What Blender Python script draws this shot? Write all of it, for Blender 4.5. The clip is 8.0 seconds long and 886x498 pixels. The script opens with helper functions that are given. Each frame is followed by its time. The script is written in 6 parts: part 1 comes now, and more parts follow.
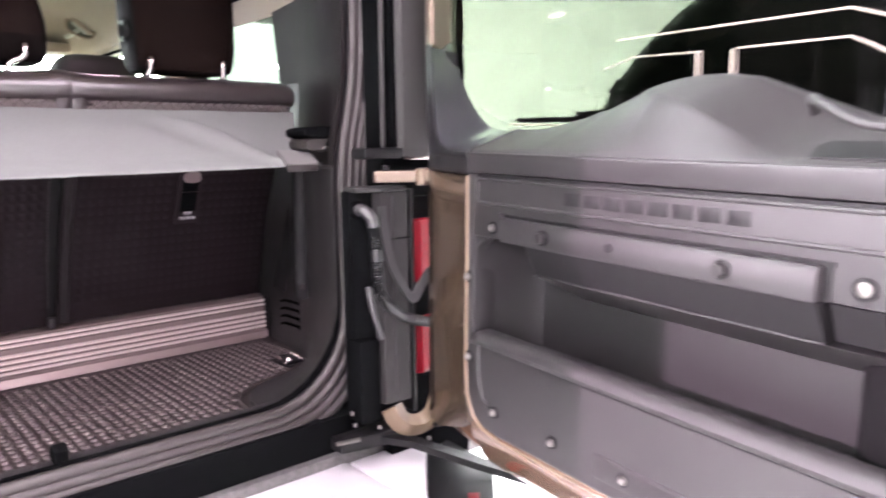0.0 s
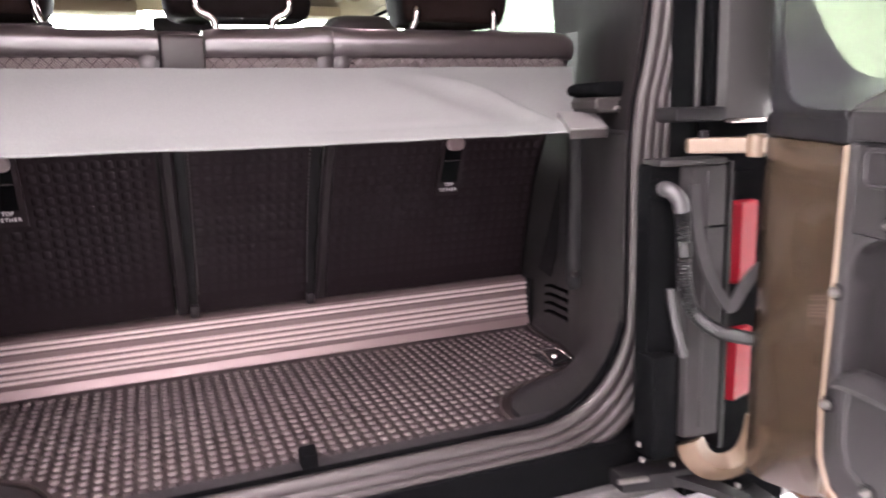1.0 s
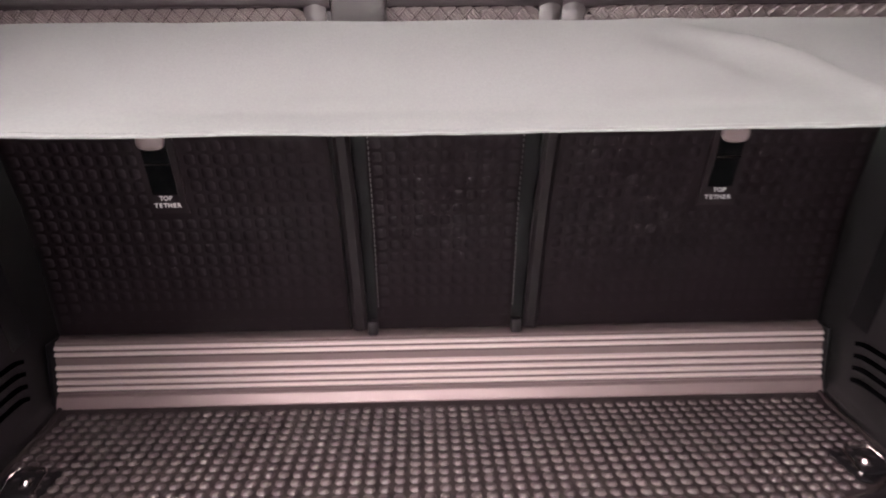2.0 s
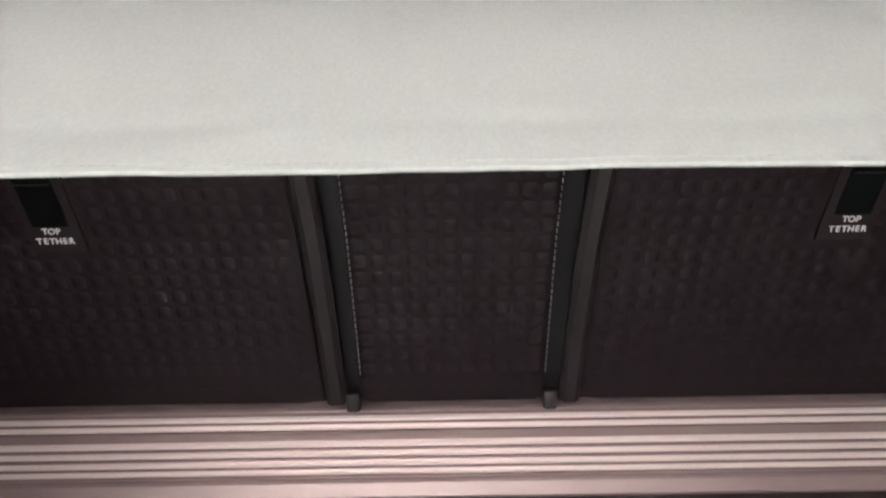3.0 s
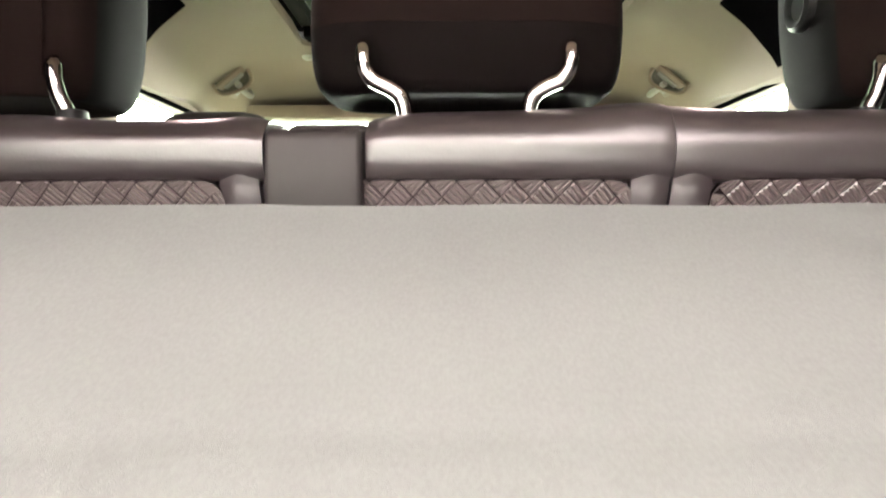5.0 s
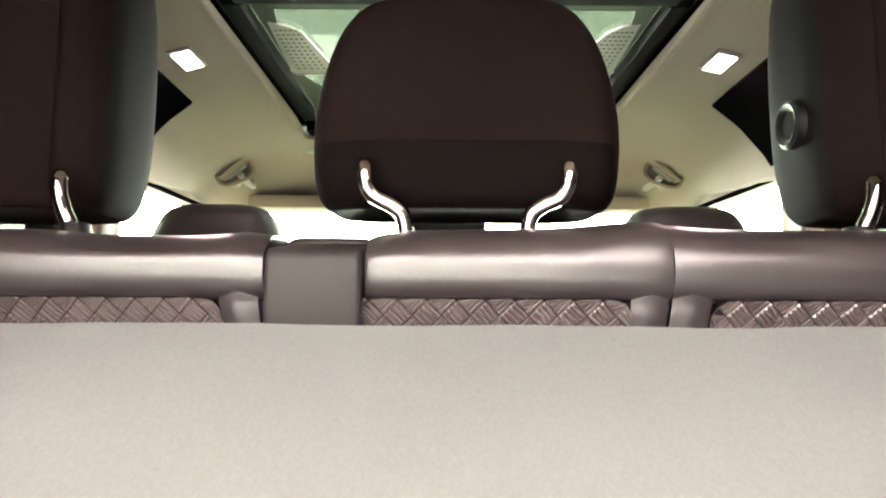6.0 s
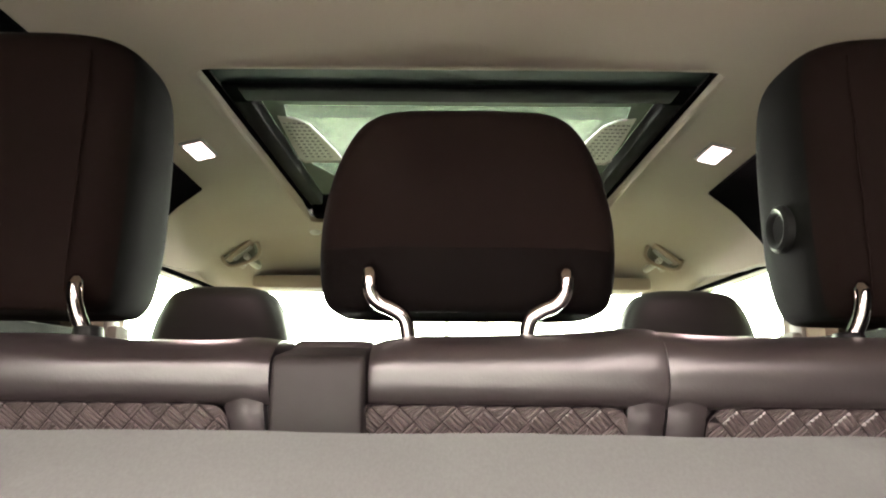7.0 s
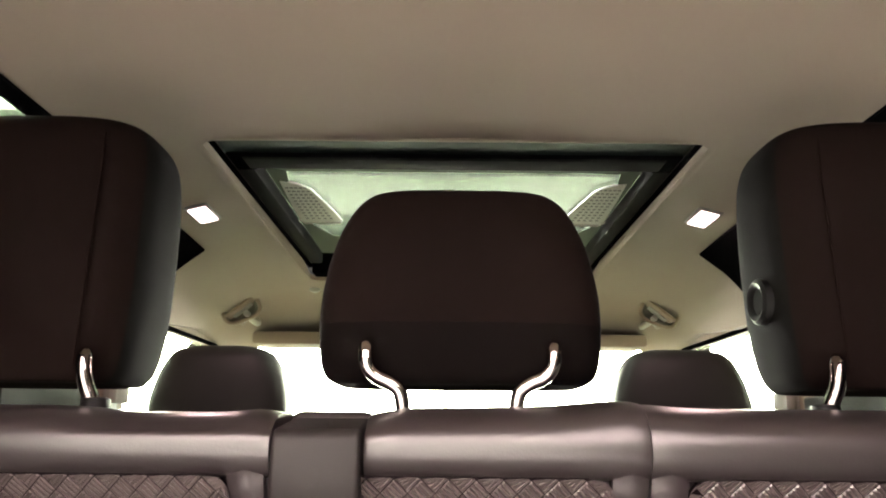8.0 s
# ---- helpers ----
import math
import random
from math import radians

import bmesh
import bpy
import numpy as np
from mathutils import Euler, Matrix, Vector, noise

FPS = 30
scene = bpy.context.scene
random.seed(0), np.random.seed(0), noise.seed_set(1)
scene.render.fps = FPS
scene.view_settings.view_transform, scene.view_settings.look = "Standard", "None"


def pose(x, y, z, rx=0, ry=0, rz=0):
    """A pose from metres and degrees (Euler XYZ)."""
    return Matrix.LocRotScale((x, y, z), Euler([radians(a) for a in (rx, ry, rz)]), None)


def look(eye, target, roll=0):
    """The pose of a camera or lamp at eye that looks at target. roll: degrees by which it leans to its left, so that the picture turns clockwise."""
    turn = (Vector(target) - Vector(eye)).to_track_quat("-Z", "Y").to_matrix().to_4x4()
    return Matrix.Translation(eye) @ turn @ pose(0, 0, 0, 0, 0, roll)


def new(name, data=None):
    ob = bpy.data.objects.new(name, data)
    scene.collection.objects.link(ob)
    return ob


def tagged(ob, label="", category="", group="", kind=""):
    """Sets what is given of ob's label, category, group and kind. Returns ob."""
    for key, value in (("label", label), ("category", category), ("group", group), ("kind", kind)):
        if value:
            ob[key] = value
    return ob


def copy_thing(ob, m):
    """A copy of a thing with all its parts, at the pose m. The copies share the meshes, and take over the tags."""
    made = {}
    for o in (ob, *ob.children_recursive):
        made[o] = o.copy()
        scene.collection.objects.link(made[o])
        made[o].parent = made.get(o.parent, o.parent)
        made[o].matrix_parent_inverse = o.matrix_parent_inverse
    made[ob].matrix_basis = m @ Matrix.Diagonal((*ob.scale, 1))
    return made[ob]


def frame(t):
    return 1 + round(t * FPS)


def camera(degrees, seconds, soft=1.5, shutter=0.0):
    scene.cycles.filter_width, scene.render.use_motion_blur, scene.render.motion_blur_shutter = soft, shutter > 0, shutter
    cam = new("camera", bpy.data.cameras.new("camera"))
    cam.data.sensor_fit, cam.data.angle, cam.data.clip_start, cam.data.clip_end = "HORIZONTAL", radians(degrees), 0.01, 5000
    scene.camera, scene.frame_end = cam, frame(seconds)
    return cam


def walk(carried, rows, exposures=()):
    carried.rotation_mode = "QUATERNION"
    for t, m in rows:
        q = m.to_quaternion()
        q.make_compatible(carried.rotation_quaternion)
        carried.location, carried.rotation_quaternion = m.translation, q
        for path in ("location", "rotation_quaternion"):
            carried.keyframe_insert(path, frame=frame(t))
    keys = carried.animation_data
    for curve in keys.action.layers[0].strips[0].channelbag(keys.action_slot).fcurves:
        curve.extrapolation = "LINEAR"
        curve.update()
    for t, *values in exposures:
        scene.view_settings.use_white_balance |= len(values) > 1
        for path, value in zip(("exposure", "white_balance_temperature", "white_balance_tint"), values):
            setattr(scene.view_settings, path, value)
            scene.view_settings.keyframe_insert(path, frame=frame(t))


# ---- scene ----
cam = camera(62.33, 8.0, soft=1.9, shutter=0.4)
PATH = [
    (0.0, pose(-0.2554, -1.6437, 1.2625, 82.012, 0.982, -41.368)),
    (0.5, pose(-0.1961, -1.5302, 1.2578, 80.645, 1.693, -31.330)),
    (1.0, pose(-0.1698, -1.3983, 1.2612, 79.612, 1.654, -22.223)),
    (1.1, pose(-0.1600, -1.3634, 1.2614, 79.523, 2.482, -20.820)),
    (1.3, pose(-0.1475, -1.3060, 1.2570, 78.615, 1.662, -14.494)),
    (1.5, pose(-0.0977, -1.2263, 1.2562, 78.544, 1.321, -9.089)),
    (1.6, pose(-0.0788, -1.1960, 1.2575, 78.422, 1.154, -6.878)),
    (1.7, pose(-0.0615, -1.1673, 1.2591, 78.306, 0.581, -4.729)),
    (2.8, pose(-0.0121, -0.7924, 1.2588, 77.710, 0.961, 0.165)),
    (3.0, pose(-0.0069, -0.7508, 1.2693, 76.258, 0.884, -0.214)),
    (3.5, pose(-0.0043, -0.7020, 1.2865, 77.289, 0.572, 0.336)),
    (3.8, pose(-0.0174, -0.6887, 1.2961, 79.367, 0.306, -0.191)),
    (4.0, pose(-0.0161, -0.6861, 1.3096, 79.949, 0.089, 0.059)),
    (4.5, pose(-0.0150, -0.6746, 1.3182, 84.014, 0.198, 0.114)),
    (5.8, pose(-0.0161, -0.6688, 1.3472, 93.536, -0.210, -0.028)),
    (6.0, pose(-0.0163, -0.6696, 1.3514, 94.637, -0.324, -0.065)),
    (6.5, pose(-0.0163, -0.6775, 1.3632, 97.568, -0.401, 0.146)),
    (7.0, pose(-0.0150, -0.6908, 1.3742, 100.186, -0.524, 0.171)),
    (7.5, pose(-0.0133, -0.7074, 1.3821, 102.343, -0.657, 0.200)),
    (8.0, pose(-0.0102, -0.7238, 1.3883, 104.065, -0.567, 0.134)),
]
walk(cam, PATH, [(0.0, -0.34, 6150, 57), (0.3, -0.20, 6200, 58), (0.5, -0.10, 6240, 60), (1.0, -0.25, 6340, 57), (1.3, -0.28, 6380, 53), (1.5, -0.38, 6420, 52), (1.7, -0.42, 6420, 53), (3.0, -0.18, 6340, 39), (3.5, -0.08, 6390, 40), (4.0, -0.12, 6540, 41), (4.5, -0.20, 6640, 42), (5.8, 0.18, 6720, 41), (6.0, 0.03, 6760, 41), (6.2, -0.40, 6800, 41), (6.5, -0.43, 6840, 41), (7.0, -0.57, 6860, 44), (7.5, -0.59, 6900, 45), (8.0, -0.58, 7020, 49)])

# ---- world and light ----
world = bpy.data.worlds.new("world")
scene.world = world
world.use_nodes = True
world.node_tree.nodes["Background"].inputs[0].default_value = (1.0, 1.0, 0.97, 1)
world.node_tree.nodes["Background"].inputs[1].default_value = 0.4
CEIL_EMIT = 13.0
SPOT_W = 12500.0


# ---- materials ----
def mat(name, colour, rough=0.6, metal=0.0, vary=0.15, scale=60.0, bump=0.1, bump_scale=900.0, spec=0.5, stretch=(1, 1, 1), sheen=0.0, coat=0.0, rvar=0.10):
    """A surface with blotches at one scale and grain at a finer one."""
    m = bpy.data.materials.new(name)
    m.use_nodes = True
    nt = m.node_tree
    b = nt.nodes["Principled BSDF"]
    tc = nt.nodes.new("ShaderNodeTexCoord")
    mp = nt.nodes.new("ShaderNodeMapping")
    mp.inputs["Scale"].default_value = stretch
    nt.links.new(tc.outputs["Object"], mp.inputs[0])
    n1 = nt.nodes.new("ShaderNodeTexNoise")
    n1.inputs["Scale"].default_value = scale
    n1.inputs["Detail"].default_value = 4
    nt.links.new(mp.outputs[0], n1.inputs["Vector"])
    ramp = nt.nodes.new("ShaderNodeMixRGB")
    lo = tuple(max(0, c * (1 - vary)) for c in colour)
    hi = tuple(min(1, c * (1 + vary)) for c in colour)
    ramp.inputs[1].default_value = (*lo, 1)
    ramp.inputs[2].default_value = (*hi, 1)
    nt.links.new(n1.outputs[0], ramp.inputs[0])
    nt.links.new(ramp.outputs[0], b.inputs["Base Color"])
    b.inputs["Metallic"].default_value = metal
    b.inputs["Specular IOR Level"].default_value = spec
    b.inputs["Sheen Weight"].default_value = sheen
    b.inputs["Coat Weight"].default_value = coat
    n2 = nt.nodes.new("ShaderNodeTexNoise")
    n2.inputs["Scale"].default_value = bump_scale
    n2.inputs["Detail"].default_value = 3
    nt.links.new(mp.outputs[0], n2.inputs["Vector"])
    rr = nt.nodes.new("ShaderNodeMapRange")
    rr.inputs[3].default_value = max(0.02, rough - rvar)
    rr.inputs[4].default_value = min(1, rough + rvar)
    n3 = nt.nodes.new("ShaderNodeTexNoise")
    n3.inputs["Scale"].default_value = scale * 0.3
    n3.inputs["Detail"].default_value = 6
    nt.links.new(mp.outputs[0], n3.inputs["Vector"])
    nt.links.new(n3.outputs[0], rr.inputs[0])
    nt.links.new(rr.outputs[0], b.inputs["Roughness"])
    bp = nt.nodes.new("ShaderNodeBump")
    bp.inputs["Strength"].default_value = bump
    bp.inputs["Distance"].default_value = 0.001
    nt.links.new(n2.outputs[0], bp.inputs["Height"])
    nt.links.new(bp.outputs[0], b.inputs["Normal"])
    return m


def glow(name, colour, strength):
    m = bpy.data.materials.new(name)
    m.use_nodes = True
    b = m.node_tree.nodes["Principled BSDF"]
    b.inputs["Base Color"].default_value = (*colour, 1)
    b.inputs["Emission Color"].default_value = (*colour, 1)
    b.inputs["Emission Strength"].default_value = strength
    return m


def tinted_glass(name, colour, gloss=0.06, grazing=0.6):
    """Thin tinted pane: clear tinted light with a mirror sheen on it."""
    m = bpy.data.materials.new(name)
    m.use_nodes = True
    nt = m.node_tree
    nt.nodes.remove(nt.nodes["Principled BSDF"])
    out = nt.nodes["Material Output"]
    tr = nt.nodes.new("ShaderNodeBsdfTransparent")
    tr.inputs[0].default_value = (*colour, 1)
    gl = nt.nodes.new("ShaderNodeBsdfGlossy")
    gl.inputs["Roughness"].default_value = 0.02
    lw = nt.nodes.new("ShaderNodeLayerWeight")
    lw.inputs[0].default_value = 0.5
    pw = nt.nodes.new("ShaderNodeMath")
    pw.operation = "POWER"
    pw.inputs[1].default_value = 4.0
    nt.links.new(lw.outputs["Facing"], pw.inputs[0])
    sc = nt.nodes.new("ShaderNodeMath")
    sc.operation = "MULTIPLY_ADD"
    sc.inputs[1].default_value = grazing
    sc.inputs[2].default_value = gloss
    nt.links.new(pw.outputs[0], sc.inputs[0])
    mx = nt.nodes.new("ShaderNodeMixShader")
    nt.links.new(sc.outputs[0], mx.inputs[0])
    nt.links.new(tr.outputs[0], mx.inputs[1])
    nt.links.new(gl.outputs[0], mx.inputs[2])
    nt.links.new(mx.outputs[0], out.inputs[0])
    return m


TRIM = mat("charcoal_plastic", (0.0200, 0.0184, 0.0186), 0.50, vary=0.15, scale=22, bump=0.4, bump_scale=1200, spec=0.20)
SILL_PLASTIC = mat("grey_sill_plastic", (0.0235, 0.0215, 0.0225), 0.42, vary=0.15, scale=22, bump=0.35, bump_scale=1200, spec=0.3)
PILLAR_TRIM = mat("grained_pillar_plastic", (0.0115, 0.0095, 0.0098), 0.7, vary=0.15, scale=22, bump=0.5, bump_scale=1200, spec=0.03)
TRIM_DARK = mat("black_plastic", (0.0065, 0.006, 0.0065), 0.50, vary=0.2, scale=30, bump=0.3, bump_scale=1200, spec=0.16)
MATT_BLACK = mat("matt_black_frame", (0.003, 0.0032, 0.0034), 0.8, vary=0.15, scale=30, bump=0.1, spec=0.0)
DOOR_PLASTIC = mat("grey_door_plastic", (0.0205, 0.0184, 0.0193), 0.45, vary=0.10, scale=14, bump=0.35, bump_scale=1300, spec=0.32, rvar=0.06)
RUBBER = mat("seal_rubber", (0.0235, 0.0188, 0.0185), 0.38, vary=0.15, scale=20, bump=0.15, bump_scale=500, spec=0.35)
MAT_RUBBER = mat("mat_rubber", (0.026, 0.0195, 0.0182), 0.50, vary=0.25, scale=9, bump=0.25, bump_scale=700, spec=0.25)
# studs in a lighter, glossier rubber than the sheet
STUD_RUBBER = mat("lighter_stud_rubber", (0.060, 0.047, 0.045), 0.40, vary=0.2, scale=40, bump=0.1, bump_scale=700, spec=0.45)
SEAT_PLATE = mat("tether_plate_plastic", (0.0125, 0.0080, 0.0092), 0.55, vary=0.1, scale=30, bump=0.15, bump_scale=900, spec=0.12)
TETHER_CAP = mat("rosy_grey_cap", (0.155, 0.115, 0.115), 0.5, vary=0.1, bump=0.1, spec=0.3)
STITCH = mat("grey_thread", (0.045, 0.042, 0.041), 0.7, vary=0.15, bump=0.1)
SEAT_BOARD = mat("seat_back_board", (0.0088, 0.0054, 0.0063), 0.6, vary=0.15, scale=8, bump=0.05, bump_scale=900, spec=0.08)
EMBOSS = mat("embossed_pads", (0.0096, 0.0060, 0.0072), 0.55, vary=0.06, scale=6, bump=0.0, bump_scale=900, spec=0.10)
SEAT_EDGE = mat("dark_seam_strip", (0.0105, 0.0074, 0.0082), 0.5, vary=0.15, scale=30, bump=0.2, bump_scale=900, spec=0.2)
LEATHER = mat("black_leather", (0.029, 0.0222, 0.0232), 0.30, vary=0.12, scale=9, bump=0.12, bump_scale=420, spec=0.95, rvar=0.04)
FRONT_LEATHER = mat("dark_front_leather", (0.022, 0.021, 0.019), 0.5, vary=0.12, scale=30, bump=0.25, bump_scale=600, spec=0.3)
BAND = mat("quilted_band_leather", (0.078, 0.059, 0.057), 0.30, vary=0.12, scale=60, bump=0.05, bump_scale=900, spec=0.9)
SIDE_CLOTH = mat("dark_grey_green_cloth", (0.0056, 0.0054, 0.0050), 0.85, vary=0.15, scale=20, bump=0.3, bump_scale=1500, spec=0.02)
# darker cloth colour that holds the shade of the headrest's slanting underside
LOWER_CLOTH = mat("shaded_headrest_cloth", (0.0046, 0.0032, 0.0030), 0.85, vary=0.2, scale=40, bump=0.4, bump_scale=1600, spec=0.03)
HEAD_CLOTH = mat("dark_brown_cloth", (0.0080, 0.0046, 0.0040), 0.85, vary=0.25, scale=9, bump=0.35, bump_scale=1600, spec=0.03)
COVER_CLOTH = mat("grey_cover_fabric", (0.141, 0.149, 0.143), 0.9, vary=0.14, scale=520, bump=0.35, bump_scale=2600, stretch=(1, 0.35, 1), spec=0.08)
TAB = mat("grey_tab_fabric", (0.120, 0.116, 0.113), 0.6, vary=0.08, scale=40, bump=0.3, bump_scale=1500, spec=0.3)
ALU = mat("brushed_aluminium", (0.235, 0.174, 0.170), 0.42, metal=0.5, vary=0.05, scale=3, bump=0.0, stretch=(0.4, 1, 1), rvar=0.02, spec=0.5)
# brighter copy of the strip's aluminium: the ribs' highlight is in the colour
ALU_BRIGHT = mat("highlit_aluminium_rib", (0.84, 0.74, 0.71), 0.30, metal=0.55, vary=0.03, scale=3, bump=0.0, stretch=(0.4, 1, 1), rvar=0.02, spec=0.8)
CHROME = mat("polished_chrome", (0.58, 0.53, 0.51), 0.14, metal=1.0, vary=0.08, scale=30, bump=0.02)
# chrome darkened to imitate dark surroundings mirrored in the outer rods
DARK_CHROME = mat("chrome_dark_reflection", (0.30, 0.27, 0.26), 0.09, metal=1.0, vary=0.08, scale=30, bump=0.02, rvar=0.03)
SCREW = mat("dull_screw_steel", (0.17, 0.16, 0.152), 0.36, metal=0.9, vary=0.25, scale=200, bump=0.05)
HEADLINER = mat("headliner_cloth", (0.236, 0.177, 0.125), 0.95, vary=0.06, scale=5, bump=0.4, bump_scale=1500, sheen=0.2)
BRONZE = mat("bronze_paint", (0.050, 0.032, 0.0205), 0.24, metal=0.3, vary=0.12, scale=5, bump=0.02, coat=0.5)
BRONZE_GLOSS = mat("glossy_bronze_flange", (0.15, 0.085, 0.055), 0.22, metal=0.2, vary=0.1, scale=15, bump=0.02, coat=0.5)
BLACK_GLOSS = mat("gloss_black_paint", (0.006, 0.006, 0.007), 0.3, vary=0.1, scale=10, bump=0.02, coat=0.3)
BODY_GREY = mat("satin_grey_panel", (0.036, 0.035, 0.034), 0.5, vary=0.06, scale=12, bump=0.02, spec=0.2)
RED_LENS = mat("red_lens", (0.135, 0.0022, 0.006), 0.4, vary=0.2, scale=40, bump=0.1, spec=0.04)
TYRE = mat("tyre_rubber", (0.012, 0.012, 0.013), 0.75, vary=0.2, scale=30, bump=0.4, bump_scale=300)
WHITE_WALL = mat("white_wall_paint", (0.66, 0.665, 0.64), 0.7, vary=0.03, scale=2, bump=0.1, bump_scale=60)
SHOW_FLOOR = mat("pale_showroom_floor", (0.66, 0.65, 0.645), 0.35, vary=0.06, scale=1.5, bump=0.05, bump_scale=40)
LABEL_WHITE = mat("label_white", (0.62, 0.60, 0.60), 0.6, vary=0.05, bump=0.02)
GLASS = tinted_glass("green_tinted_glass", (0.86, 0.95, 0.85))
GLASS_SIDE = tinted_glass("tinted_side_glass", (0.105, 0.122, 0.105))
GLASS_DARK = tinted_glass("dark_roof_glass", (0.104, 0.121, 0.104), 0.012, 0.10)
GLASS_PRIVACY = tinted_glass("privacy_glass", (0.15, 0.18, 0.15))
LAMP_GLOW = glow("lamp_lens", (1.0, 0.93, 0.86), 9.0)
# added fill light for the cabin, green tinted and far stronger than the rest
FRONT_GLOW = glow("added_cabin_fill_panel", (0.70, 1.0, 0.73), CEIL_EMIT * 13.2)
FRONT_WALL_GLOW = glow("added_wall_glow", (0.81, 1.0, 0.82), 135.0)
CEIL_GLOW = glow("ceiling_light_panel", (1.0, 0.955, 0.875), CEIL_EMIT * 1.03)
REFLECT_PALE = mat("pale_reflection", (0.72, 0.77, 0.69), 0.6, vary=0.08, bump=0.1)
HANDLE = mat("beige_handle_plastic", (0.40, 0.385, 0.33), 0.5, vary=0.08, bump=0.15)
BOX_GREY = mat("grey_box_plastic", (0.0182, 0.0150, 0.0146), 0.5, vary=0.08, scale=30, bump=0.3, bump_scale=1400, spec=0.28)
SOFT_GREY = mat("soft_dark_grey", (0.0175, 0.0182, 0.0172), 0.7, vary=0.1, scale=30, bump=0.1, spec=0.03)
KNOB_GREY = mat("dark_knob_plastic", (0.0062, 0.0062, 0.0060), 0.5, vary=0.1, bump=0.1, spec=0.15)
HOLLOW = mat("hollow_shade_grey", (0.15, 0.145, 0.115), 0.9, vary=0.1, bump=0.1, spec=0.0)
GRIP = mat("grey_grip_plastic", (0.30, 0.29, 0.26), 0.55, vary=0.1, bump=0.2)


# ---- building helpers ----
def thing(name, loc, label="", category="", group="", kind=""):
    ob = new(name)
    ob.location = loc
    ob.empty_display_size = 0.05
    return tagged(ob, label, category, group, kind)


def origin(ob):
    v = Vector((0, 0, 0))
    while ob is not None:
        v += ob.location
        ob = ob.parent
    return v


def part(name, bm, material, parent=None, label="", smooth=True, at=None):
    """Links a bmesh, modelled in world metres, as one mesh object under a thing or a part."""
    o = origin(parent) if parent is not None else Vector((0, 0, 0))
    base = Vector(at) if at is not None else o
    bmesh.ops.translate(bm, verts=bm.verts, vec=-base)
    me = bpy.data.meshes.new(name)
    bm.normal_update()
    bm.to_mesh(me)
    bm.free()
    me.materials.append(material)
    if smooth:
        me.polygons.foreach_set("use_smooth", [True] * len(me.polygons))
        me.set_sharp_from_angle(angle=radians(38))
    ob = new(name, me)
    if parent is not None:
        ob.parent = parent
    ob.location = base - o
    if label:
        ob["label"] = label
    return ob


def setting(name, bm, material, label, category, smooth=True):
    return tagged(part(name, bm, material, None, "", smooth), label, category, "", "structure")


def box(bm, x0, x1, y0, y1, z0, z1, r=0.0, seg=2):
    vs = [bm.verts.new((x, y, z)) for x in (x0, x1) for y in (y0, y1) for z in (z0, z1)]
    fs = [bm.faces.new([vs[i] for i in q]) for q in ((0, 1, 3, 2), (4, 6, 7, 5), (0, 4, 5, 1), (2, 3, 7, 6), (0, 2, 6, 4), (1, 5, 7, 3))]
    if r > 0:
        es = list({e for f in fs for e in f.edges})
        bmesh.ops.bevel(bm, geom=es, offset=r, segments=seg, profile=0.5, affect="EDGES", clamp_overlap=True)
    return bm


def rbox(*a, **k):
    return box(bmesh.new(), *a, **k)


def grid(bm, rows, closed=False, flip=False):
    """A sheet of quads over rows of points; closed joins each row's end to its start."""
    vv = [[bm.verts.new(p) for p in r] for r in rows]
    n = len(rows[0])
    for i in range(len(rows) - 1):
        for j in range(n if closed else n - 1):
            k = (j + 1) % n
            q = [vv[i][j], vv[i][k], vv[i + 1][k], vv[i + 1][j]]
            bm.faces.new(q[::-1] if flip else q)
    return vv


def solid(rows, d):
    """A sheet with thickness: rows of points and the same points moved by d, joined round the rim."""
    bm = bmesh.new()
    d = Vector(d)
    a = grid(bm, rows)
    b = grid(bm, [[Vector(p) + d for p in r] for r in rows], flip=True)
    def rim(p, q):
        for i in range(len(p) - 1):
            bm.faces.new([p[i + 1], p[i], q[i], q[i + 1]])
    rim(a[0], b[0])
    rim(a[-1][::-1], b[-1][::-1])
    rim([r[0] for r in a][::-1], [r[0] for r in b][::-1])
    rim([r[-1] for r in a], [r[-1] for r in b])
    bmesh.ops.recalc_face_normals(bm, faces=bm.faces)
    return bm


def prism(pts, a, b, axis="x", r=0.0, seg=2, bm=None):
    """A closed outline pushed from a to b. axis x: points are (y, z); y: (x, z); z: (x, y)."""
    bm = bm or bmesh.new()
    def put(p, t):
        return {"x": (t, p[0], p[1]), "y": (p[0], t, p[1]), "z": (p[0], p[1], t)}[axis]
    va = [bm.verts.new(put(p, a)) for p in pts]
    vb = [bm.verts.new(put(p, b)) for p in pts]
    n = len(pts)
    fs = [bm.faces.new(va[::-1]), bm.faces.new(vb)]
    for i in range(n):
        fs.append(bm.faces.new([va[i], va[(i + 1) % n], vb[(i + 1) % n], vb[i]]))
    bmesh.ops.recalc_face_normals(bm, faces=fs)
    if r > 0:
        es = list(set(fs[0].edges) | set(fs[1].edges))
        bmesh.ops.bevel(bm, geom=es, offset=r, segments=seg, profile=0.5, affect="EDGES", clamp_overlap=True)
    return bm


def smooth_path(pts, n=8):
    """A path with more points on a smooth curve through those given."""
    P = [Vector(p) for p in pts]
    P = [2 * P[0] - P[1]] + P + [2 * P[-1] - P[-2]]
    out = []
    for i in range(1, len(P) - 2):
        for k in range(n):
            t = k / n
            a, b, c, d = P[i - 1], P[i], P[i + 1], P[i + 2]
            out.append(0.5 * (2 * b + (c - a) * t + (2 * a - 5 * b + 4 * c - d) * t * t + (3 * b - a - 3 * c + d) * t ** 3))
    return out + [P[-2]]


